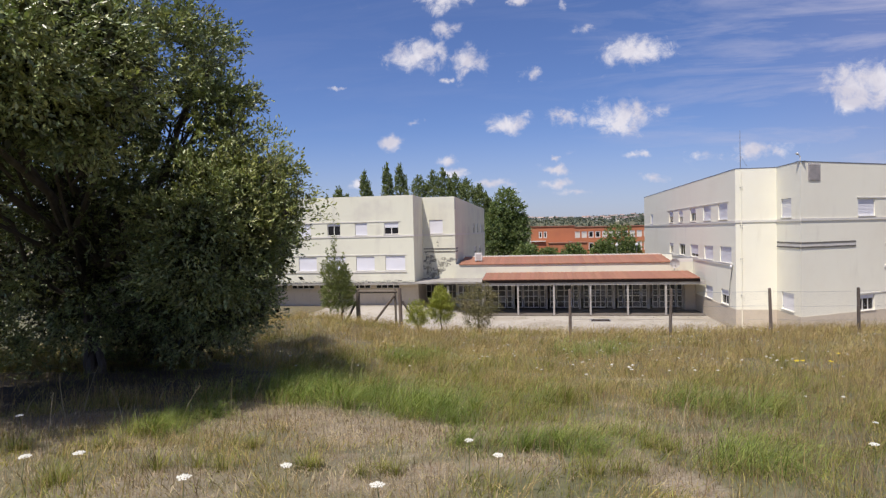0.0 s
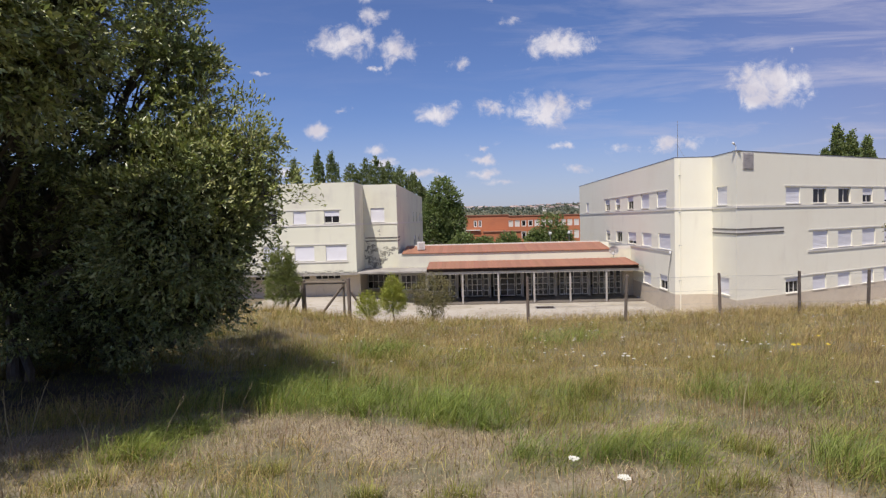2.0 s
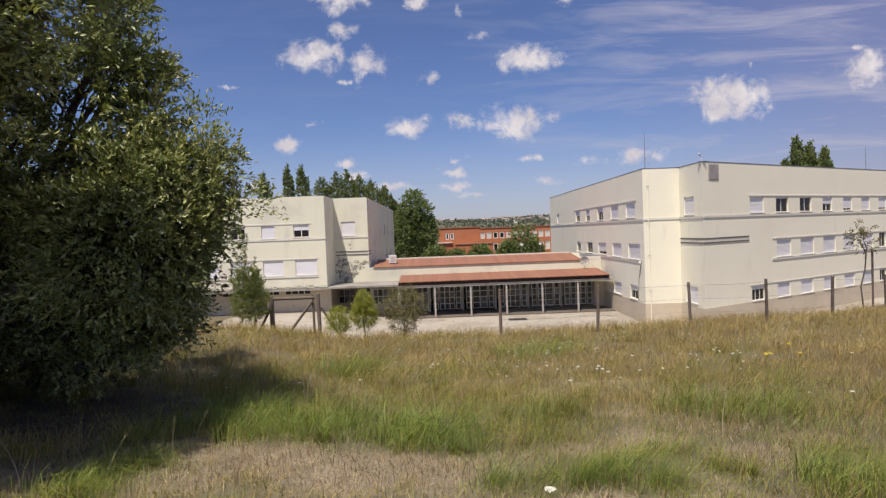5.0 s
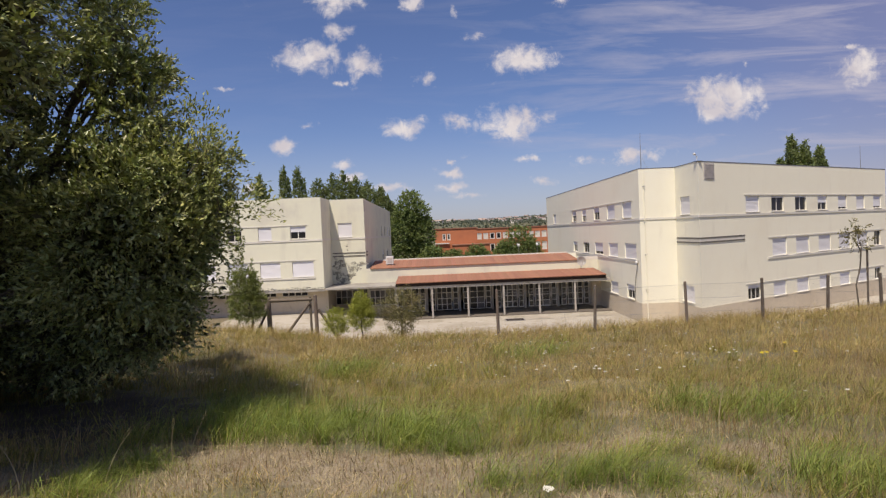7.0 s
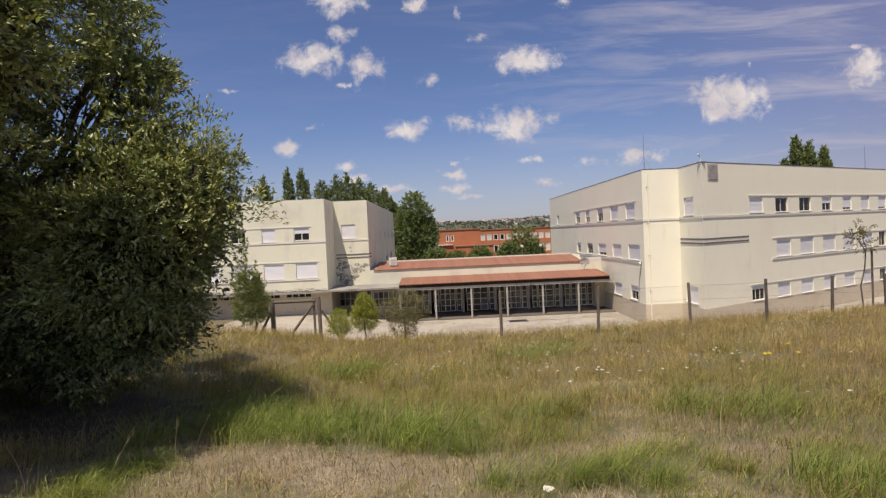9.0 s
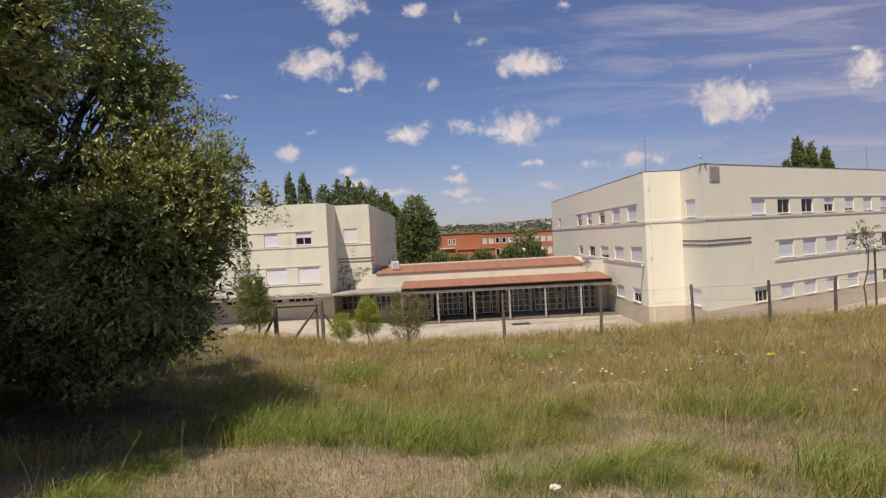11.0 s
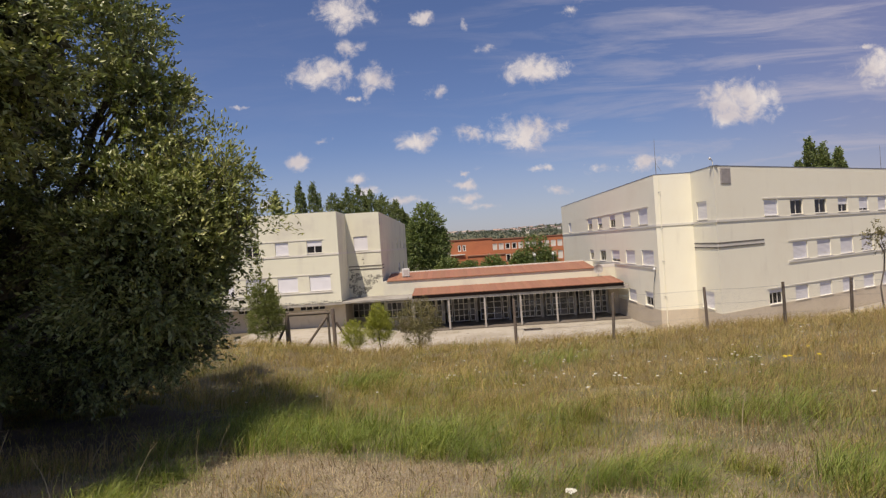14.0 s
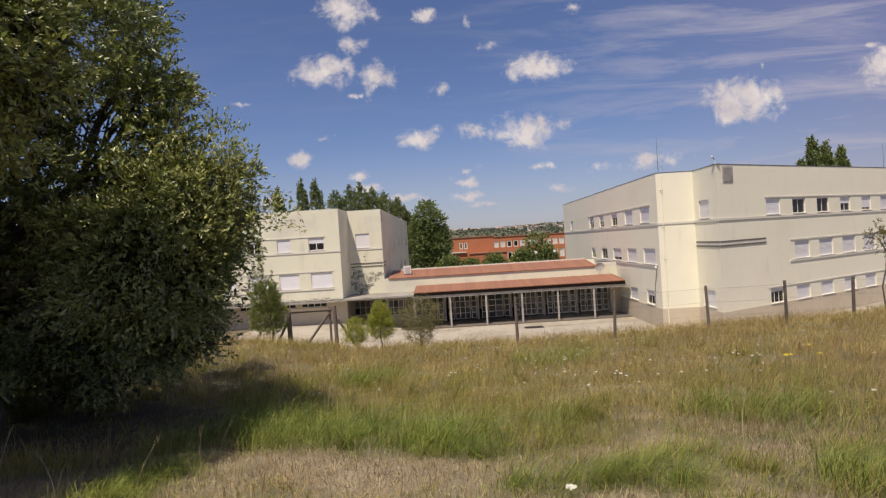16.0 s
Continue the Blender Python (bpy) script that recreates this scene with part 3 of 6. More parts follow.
ledge(right, mW, 67.2 - 54, 67.2 - 33.6, -1.0, 0.14, 0.055)
for z in (0.36, 0.64):
    for m_, u0, u1 in ((mR, 0.1, lR), (mD, 0.0, 5.0)):
        put(part("groove", boxes((u0, u1, -0.035, -0.003, z - 0.06, z + 0.04)), GROOVE, right, "dark open expansion groove"), m_)
for m_, u0, u1 in ((mR, 0.1, lR - 0.022), (mD, 0.0, 5.0)):
    put(part("band", boxes((u0, u1, -0.02, -0.003, 0.404, 0.576)), TRIM, right, "white strip between the two grooves"), m_)
bm = boxes((0.62, 1.72, -0.03, -0.003, 4.5, 5.56))
for k in range(9):
    box(bm, 0.70, 1.64, -0.055, -0.032, 4.56 + k * 0.108, 4.62 + k * 0.108)
put(part("vent", bm, VENT, right, "grey louvred vent panel"), mD)

# left wing of the school
left = thing("school_building", "white stucco school wing with mould stains and overhanging upper storeys", "building")
L_UP = [(-34.0, 40.44), (-8.1, 40.44), (-8.1, 44.54), (-5.02, 44.54), (-5.02, 75.5), (-34.0, 75.5)]


def south(x0, x1, z0, z1, shut=1.0, leaves=2):
    return (x0 + 34.0, x1 + 34.0, z0, z1, shut, 0.0, leaves)


L_OPEN = {
    0: [south(-10.74, -9.45, 1.76, 2.80, 0.45), south(-13.42, -12.3, 1.72, 2.80), south(-16.0, -14.8, 1.72, 2.80, 0.2), south(-18.8, -17.6, 1.72, 2.8), south(-21.5, -20.3, 1.72, 2.8, 0.5),
        south(-10.7, -8.92, -1.42, -0.16), south(-13.39, -11.7, -1.42, -0.18), south(-16.1, -14.4, -1.42, -0.18), south(-18.8, -17.1, -1.42, -0.18), south(-24.2, -23, 1.72, 2.8)],
    2: [(0.66, 1.93, 1.74, 3.02, 1.0, 0.0, 2)],
    3: [(16.0, 17.2, 1.75, 2.9, 0.5, 0.0, 1), (20.5, 21.7, 1.75, 2.9, 0.3, 0.0, 1), (25.0, 26.5, 1.75, 2.9, 1, 0.0, 1), (28.0, 29.4, 1.75, 2.9, 0.4, 0.0, 1),
        (17.0, 19.0, -1.1, 0.0, 0.5, 0.0, 2), (23.0, 25.0, -1.1, 0.0, 0.3, 0.0, 2)],
}
wing(left, L_UP, -2.5, 5.16, L_OPEN, STUCCO_OLD, band=1.68, edge=None)
mLF = wall_pose(L_UP[0], L_UP[1])[0]
mLB = wall_pose(L_UP[2], L_UP[3])[0]
mLS = wall_pose(L_UP[3], L_UP[4])[0]
ledge(left, mLF, 10.0, 24.7, 2.86, 0.07, 0.04)
ledge(left, mLF, 10.0, 25.2, -0.08, 0.07, 0.04)
ledge(left, mLF, 10.0, 25.2, -1.6, 0.1, 0.06)
for z in (0.02, 0.30):
    put(part("groove", boxes((0.1, 3.05, -0.035, -0.003, z - 0.06, z + 0.04)), GROOVE, left, "dark open expansion groove"), mLB)
    put(part("groove", boxes((0.0, 1.6, -0.035, -0.003, z - 0.06, z + 0.04)), GROOVE, left), mLS)
put(part("vent", boxes((0.05, 0.55, -0.03, -0.003, 4.0, 5.0)), VENT, left, "grey louvred vent panel"), mLS)
part("soffit", prism([(-34.0, 40.46), (-8.12, 40.46), (-8.12, 44.56), (-5.04, 44.56), (-5.04, 75.4), (-34.0, 75.4)], -2.72, -2.52), CONCRETE, left)
for x0, x1, y in ((-34.0, -8.3, 41.7),):
    bm = wall_mesh(x1 - x0, -5.6, -2.74, 0.25, [(k * 2.7 + 0.4, k * 2.7 + 2.6, -3.15, -2.82) for k in range(9)])
    put(part("ground_floor_wall", bm, PLINTH, left, "beige ground floor wall set back below"), Matrix.Translation((x0, y, 0)))
    for k in range(9):
        strip = part("window", ring(x0 + k * 2.7 + 0.4, x0 + k * 2.7 + 2.6, -3.15, -2.82, 0.04, y + 0.05, y + 0.09), FRAME, left)
        part("pane", boxes((x0 + k * 2.7 + 0.4, x0 + k * 2.7 + 2.6, y + 0.1, y + 0.12, -3.15, -2.82)), GLASS, strip)
        for q in range(1, 4):
            u = x0 + k * 2.7 + 0.4 + 0.55 * q
            part("bar", boxes((u - 0.03, u + 0.03, y + 0.05, y + 0.09, -3.108, -2.862)), FRAME, strip)
part("ground_floor_wall", boxes((-8.3, -8.05, 41.7, 45.4, -5.6, -2.74)), PLINTH, left)


PANES = random.Random(31)


def glazing(owner, x0, x1, y, z0, z1, cols, rows, mat=None, bar=0.06):
    """A gridded window wall: outer frame, bars and one pane for each light; cols are the joints between 0 and 1."""
    mat = mat or FRAME
    win = part("window", ring(x0, x1, z0, z1, bar, y, y + 0.1), mat, owner, "gridded window of weathered white bars")
    if isinstance(cols, int):
        cols = [k / cols for k in range(cols + 1)]
    for f in cols[1:-1]:
        u = x0 + (x1 - x0) * f
        part("bar", boxes((u - 0.035, u + 0.035, y + 0.005, y + 0.09, z0 + bar, z1 - bar)), mat, win)
    for k in range(1, rows):
        v = z0 + (z1 - z0) * k / rows
        part("bar", boxes((x0 + bar, x1 - bar, y + 0.012, y + 0.08, v - 0.025, v + 0.025)), mat, win)
    for f, g_ in zip(cols, cols[1:]):
        for b_ in range(rows):
            part("pane", boxes((x0 + (x1 - x0) * f + 0.03, x0 + (x1 - x0) * g_ - 0.03, y + 0.04, y + 0.046, z0 + (z1 - z0) * b_ / rows + 0.03, z0 + (z1 - z0) * (b_ + 1) / rows - 0.03)), PANES.choice((GLASS, GLASS, GLASS, PALEGLASS)), win)
    return win


part("ground_floor_wall", boxes((-8.05, -5.0, 45.4, 45.6, -5.6, -4.5), (-8.05, -5.0, 45.4, 45.6, -3.16, -2.74)), PLINTH, left)
glazing(left, -8.05, -5.0, 45.42, -4.5, -3.16, 6, 2)

# gallery that joins the two wings
gallery = thing("gallery_building", "low glazed gallery with red sheet roofs and slender weathered columns", "building")
bm = boxes((-5.0, 15.98, 44.0, 44.25, -2.9, -1.22))
part("wall", bm, STUCCO_OLD, gallery, "cream clerestory wall")
part("wall", boxes((-5.0, 15.98, 52.0, 52.25, -5.6, -0.9)), STUCCO, gallery)
part("floor_slab", boxes((-5.0, 15.95, 40.0, 52.0, -5.5, -5.33)), TERRACE, gallery, "dark brown floor of the gallery")
part("end_wall", boxes((15.1, 15.97, 43.3, 43.98, -5.33, -2.3)), PLINTH, gallery, "stained beige end wall")
part("end_wall", boxes((-5.0, -4.75, 44.25, 52.0, -5.33, -1.25)), STUCCO, gallery)


def sheet_roof(owner, x0, x1, y0, z0, y1, z1, n):
    slope = math.hypot(y1 - y0, z1 - z0)
    ang = math.atan2(z1 - z0, y1 - y0)
    w = (x1 - x0) / n
    bm = bmesh.new()
    prof = ((0.0, 0.016), (0.1, 0.016), (0.2, 0.0), (0.8, 0.0), (0.9, 0.016), (1.0, 0.016))
    lo = [bm.verts.new((p * w, 0, h)) for p, h in prof]
    hi = [bm.verts.new((p * w, slope, h)) for p, h in prof]
    lo2 = [bm.verts.new((p * w, 0, h - 0.06)) for p, h in prof]
    hi2 = [bm.verts.new((p * w, slope, h - 0.06)) for p, h in prof]
    for k in range(len(prof) - 1):
        bm.faces.new((lo[k], lo[k + 1], hi[k + 1], hi[k]))
        bm.faces.new((lo2[k], hi2[k], hi2[k + 1], lo2[k + 1]))
        bm.faces.new((lo[k], lo2[k], lo2[k + 1], lo[k + 1]))
    first = None
    for k in range(n):
        m = Matrix.Translation((x0 + k * w, y0, z0)) @ Matrix.Rotation(ang, 4, "X")
        if first is None:
            first = put(part("roof_sheet", bm, TILE, owner, "weathered red ribbed roof sheet"), m)
        else:
            o = new("roof_sheet", first.data)
            o.parent = owner
            o.matrix_basis = m


sheet_roof(gallery, -2.1, 15.5, 39.9, -2.3, 44.0, -2.0, 44)
sheet_roof(gallery, -4.6, 14.2, 43.9, -1.2, 48.5, -0.72, 46)
sheet_roof(gallery, -4.6, 14.2, 48.5, -0.72, 52.4, -1.1, 46)
part("flat_roof", boxes((14.25, 15.97, 44.255, 51.99, -1.62, -1.5)), ROOFTOP, gallery)
part("parapet", boxes((14.3, 15.97, 43.99, 44.24, -1.216, -0.95)), TRIM, gallery, "low white parapet at the roof's end")
part("ridge", boxes((-4.6, 14.2, 48.42, 48.6, -0.74, -0.62)), TRIM, gallery, "pale ridge capping of the upper roof")
part("gutter", boxes((-2.1, 15.5, 40.02, 40.095, -2.62, -2.36)), GUTTER, gallery, "dark brown fascia board")
part("canopy", boxes((-8.0, -2.15, 39.9, 45.4, -2.62, -2.48)), CONCRETE, gallery, "stained grey concrete canopy")
part("beam", boxes((-2.2, 15.9, 40.1, 40.35, -2.84, -2.6)), GREYFRAME, gallery, "long weathered grey beam")
part("ceiling", boxes((-2.1, 15.9, 40.36, 43.95, -2.66, -2.6)), CONCRETE, gallery)
for k in range(7):
    x = -5.1 + 3.0 * k if k else -5.1
    part("column", bevelled(boxes((x - 0.075, x + 0.075, 40.15, 40.31, -5.4, -2.85)), 0.015), GREYFRAME, gallery, "square weathered column")
part("lintel", boxes((-4.75, 15.1, 43.7, 43.98, -3.1, -2.67)), GREYFRAME, gallery)
for k in range(6):
    x = -2.4 + 2.95 * k
    glazing(gallery, x + 0.15, x + 0.62, 43.72, -5.2, -3.12, 1, 4)
    glazing(gallery, x + 0.72, x + 2.08, 43.72, -5.2, -3.12, 3 if k % 2 else 2, 4)
    glazing(gallery, x + 2.18, x + 2.65, 43.72, -5.2, -3.12, 1, 4)
    part("pillar", boxes((x + 2.68, x + 2.88, 43.68, 43.95, -5.33, -3.1)), GREYFRAME, gallery, "weathered white pillar")


glazing(gallery, -4.7, -2.45, 43.72, -4.5, -3.12, 5, 2)
part("parapet", boxes((-4.7, -2.3, 43.72, 43.95, -5.33, -4.505)), PLINTH, gallery, "beige rendered parapet wall")

# wooden fence posts
POSTS = [(-0.4, 18.3), (4.05, 18.0), (8.45, 18.0), (12.7, 18.0), (16.2, 18.0), (19.2, 18.0), (21.7, 18.0), (24.6, 18.2), (28.0, 18.5)]
fence = thing("fence", "wire fence on weathered wooden posts at the meadow's edge", "fence")
for k, (x, y) in enumerate(POSTS[1:]):
    g = ground_at(x, y)
    lean = (0.05 * math.sin(k * 2.1), 0.04 * math.cos(k * 1.7))
    top = -1.0
    part("post", tube(bmesh.new(), [(x, y, g - 0.3), (x + lean[0], y + lean[1], (g + top) / 2), (x + 2 * lean[0], y + 2 * lean[1], top), (x + 2 * lean[0], y + 2 * lean[1], top + 0.02)], [0.075, 0.07, 0.065, 0.04], 8), WOOD, fence)
for h in (0.12, 0.75, 1.35):
    for (x0, y0), (x1, y1) in zip(POSTS[1:], POSTS[2:]):
        part("wire", tube(bmesh.new(), [(x0, y0 - 0.07, -1.0 - h), ((x0 + x1) / 2, (y0 + y1) / 2 - 0.07, -1.04 - h), (x1, y1 - 0.07, -1.0 - h)], [0.006] * 3, 4), IRON, fence)

# wire netting between the posts: two sets of slanting wires
def netting(p, q, top):
    length = math.hypot(q[0] - p[0], q[1] - p[1])
    n, h = int(length / 0.13), 1.75
    v, f = [], []
    for k in range(-int(h / 0.13), n):
        for way in (1, -1):
            a_, b_ = k * 0.13, k * 0.13 + h
            lo, hi = max(a_, 0.0), min(b_, length)
            if hi <= lo:
                continue
            for u, z in ((lo, lo - a_), (hi, hi - a_)):
                z = top - h + z if way == 1 else top - z
                for w in (-0.0016, 0.0016):
                    v.append((p[0] + (q[0] - p[0]) * u / length, p[1] + (q[1] - p[1]) * u / length - 0.075 - 0.004 * way, z + w))
            i_ = len(v) - 4
            f.append((i_, i_ + 2, i_ + 3, i_ + 1))
    o = new("netting", fast_mesh("netting", v, f, IRON))
    o.parent = fence
    tagged(o, "thin galvanised wire netting", kind="stuff")


for p_, q_ in zip(POSTS[1:], POSTS[2:]):
    netting(p_, q_, -1.12)

# braced gate frame
gate = thing("gate", "weathered timber gate frame with diagonal braces", "gate")
GY = 23.0
for p, q, r in (((-7.72, GY, -4.2), (-7.76, GY, -1.4), 0.14), ((-5.5, GY, -4.2), (-5.52, GY, -1.42), 0.07), ((-5.2, GY, -4.2), (-5.25, GY, -1.35), 0.11),
                ((-7.7, GY - 0.02, -1.55), (-5.4, GY - 0.02, -1.55), 0.085), ((-7.0, GY - 0.1, -3.6), (-5.55, GY - 0.1, -1.75), 0.075),
                ((-8.6, GY, -3.5), (-7.85, GY, -2.1), 0.075), ((-4.0, GY, -3.9), (-5.1, GY, -2.1), 0.075)):
    part("post", tube(bmesh.new(), [p, ((Vector(p) + Vector(q)) / 2)[:], q], [r, r * 0.95, r * 0.9], 8), WOOD, gate)


# plants
LEAF_NEAR = leaf_material("oak_leaves", (0.20, 0.24, 0.098), (0.34, 0.37, 0.155), 0.9, 0.6, 0.36, 0.18)
LEAF_NEAR.node_tree.nodes["Principled BSDF"].inputs["Specular IOR Level"].default_value = 0.5
LEAF_YOUNG = leaf_material("young_oak_leaves", (0.29, 0.325, 0.125), (0.41, 0.43, 0.175), 0.9, 0.5, 0.36, 0.25)
# darker copy of the oak leaves: the crown's inner shade put into colour
LEAF_INNER = leaf_material("shaded_oak_leaves", (0.05, 0.055, 0.022), (0.065, 0.06, 0.028), 0.9, 0.4, 0.5, 0.08)
LEAF_FAR = leaf_material("far_leaves", (0.15, 0.21, 0.07), (0.22, 0.275, 0.095), 0.4, 0.4, 0.7, 0.22)
LEAF_POPLAR = leaf_material("poplar_leaves", (0.18, 0.235, 0.095), (0.26, 0.305, 0.13), 0.3, 0.4, 0.7, 0.25)
NEEDLE_DARK = leaf_material("pine_needles", (0.21, 0.25, 0.08), (0.28, 0.31, 0.11), 1.5, 0.35, 0.7, 0.2)
NEEDLE_LIGHT = leaf_material("bright_needles", (0.38, 0.41, 0.08), (0.46, 0.47, 0.11), 1.5, 0.3, 0.7, 0.3)
LEAF_OLIVE = leaf_material("olive_leaves", (0.20, 0.19, 0.08), (0.28, 0.24, 0.12), 1.2, 0.35, 0.7, 0.2)


def unit(v):
    return v / np.maximum(np.linalg.norm(v, axis=1, keepdims=True), 1e-6)


def leaf_mesh(name, origins, ways, mat, per=12, spray=0.35, size=0.06, width=0.35, spread=0.9, seed=1, flat=1.2, outward=0.0):
    """Sprays of folded leaves: each spray starts at an origin and runs along its way; outward turns their faces to the light."""
    r = np.random.default_rng(seed)
    n = len(origins)
    s = np.linspace(0.15, 1.0, per)[None, :] * spray * r.uniform(0.6, 1.3, (n, 1))
    base = origins[:, None, :] + ways[:, None, :] * s[:, :, None] + r.normal(0, spray * 0.06, (n, per, 3))
    base[:, :, 2] -= (s / spray) ** 2 * spray * 0.15
    base = base.reshape(-1, 3)
    d = unit(np.repeat(ways, per, 0) * 0.8 + r.normal(0, spread * 0.6, (n * per, 3)))
    side = unit(np.cross(d, r.normal(0, 1, (n * per, 3)) + np.array([0, 0, flat]) + outward * np.repeat(ways, per, 0)))
    up = np.cross(side, d)
    length = size * r.uniform(0.65, 1.3, (n * per, 1))
    mid = base + d * length * 0.5
    v = np.stack([base, mid + side * length * width * 0.5 + up * length * 0.08, base + d * length, mid - side * length * width * 0.5 + up * length * 0.08], 1).reshape(-1, 3)
    k = np.arange(n * per)[:, None] * 4
    tris = np.concatenate([k + np.array([[0, 2, 1]]), k + np.array([[0, 3, 2]])], 1).reshape(-1, 3)
    return fast_mesh(name, v, tris, mat)


def crown_points(lobes, n, seed, inner=0.25, gap=0.0, gap_scale=0.8, clump=0.0, per_clump=22):
    """Starts and ways of sprays over the lobes (centre, radii, weight): mostly near each lobe's skin."""
    r = np.random.default_rng(seed)
    total = n
    if clump:
        n = n // per_clump + 1
    weights = np.array([l[2] for l in lobes], float)
    pick = r.choice(len(lobes), n * 2, p=weights / weights.sum())
    c = np.array([l[0] for l in lobes])[pick]
    radii = np.array([l[1] for l in lobes])[pick]
    d = unit(r.normal(0, 1, (n * 2, 3)))
    bumps = 1 + 0.16 * np.sin(d[:, 0] * 5 + pick) * np.sin(d[:, 1] * 6 + 2 * pick) + 0.12 * np.sin(d[:, 2] * 9 + pick)
    rad = np.where(r.random(n * 2) < inner, r.uniform(0.25, 0.8, n * 2), r.uniform(0.78, 1.02, n * 2) ** 1.0) * bumps
    p = c + d * radii * rad[:, None]
    w = unit(d + r.normal(0, 0.45, (n * 2, 3)) + np.array([0, 0, 0.12]))
    keep = np.ones(n * 2, bool)
    if gap:
        f = np.sin(p[:, 0] * gap_scale * 2.3 + 1.3 * np.sin(p[:, 2] * gap_scale * 1.9)) * np.sin(p[:, 2] * gap_scale * 2.7 + p[:, 1] * gap_scale * 1.7)
        keep = f > -1 + gap
    p, w = p[keep][:n], w[keep][:n]
    if clump:
        radius = clump * r.uniform(0.6, 1.3, len(p))
        p, w, radius = (np.repeat(q, per_clump, 0) for q in (p, w, radius))
        off = r.normal(0, 0.5, p.shape) * np.array([1, 1, 0.7])
        p = p + off * radius[:, None]
        w = unit(off * 0.9 + w * 0.7 + r.normal(0, 0.35, p.shape) + np.array([0, 0, 0.15]))
    return p[:total], w[:total]


def limb(bm, a, b, r0, r1, seed):
    r = random.Random(seed)
    a, b = Vector(a), Vector(b)
    pts = [a + (b - a) * k / 4 + Vector((r.uniform(-1, 1), r.uniform(-1, 1), r.uniform(-0.3, 0.6))) * (b - a).length * 0.05 * (0 < k < 4) for k in range(5)]
    return tube(bm, pts, [r0 + (r1 - r0) * k / 4 for k in range(5)], 7)


def tree(name, label, base, lobes, sprays, mat, per=10, spray=0.4, size=0.08, width=0.4, trunk=0.15, stems=1, seed=1, gap=0.0, inner=0.25, category="tree", group="", split_height=0.25, branches=True, gap_scale=0.8, spread=0.9, clump=0.0, per_clump=22, rise=0.0, twigs=4, flat=1.2, outward=0.0):
    e = thing(name, label, category, group, at=base)
    b = Vector(base)
    bm = bmesh.new()
    r = random.Random(seed)
    top = max(l[0][2] for l in lobes)
    for k in range(stems):
        foot = Vector((r.uniform(-1, 1), r.uniform(-1, 1), 0)) * trunk * (2 if stems > 1 else 0)
        fork = foot + Vector((r.uniform(-0.2, 0.2), r.uniform(-0.2, 0.2), (top - b.z) * split_height))
        limb(bm, foot + Vector((0, 0, -0.3)), fork, trunk * 1.2, trunk * 0.85, seed * 10 + k)
        if branches:
            for q, (c, radii, _) in enumerate(lobes):
                if q % stems == k or stems == 1:
                    limb(bm, fork - Vector((0, 0, 0.05)), Vector(c) - b, trunk * 0.7, trunk * 0.2, seed * 31 + q)
                    for s in range(twigs):
                        tip = Vector(c) - b + Vector((r.uniform(-0.7, 0.7) * radii[0], r.uniform(-0.7, 0.7) * radii[1], r.uniform(-0.5, 0.7) * radii[2]))
                        limb(bm, fork.lerp(Vector(c) - b, 0.6 + 0.4 * s / twigs), tip, trunk * 0.28, trunk * 0.06, seed * 77 + q * 5 + s)
    part("trunk", bm, BARK, e)
    p, w = crown_points(lobes, sprays, seed, inner, gap, gap_scale, clump, per_clump)
    w = unit(w + np.array([0, 0, rise]))
    crown = new("crown", leaf_mesh("crown", p - np.array(base), w, mat, per, spray, size, width, spread, seed + 5, flat, outward))
    crown.parent = e
    return e


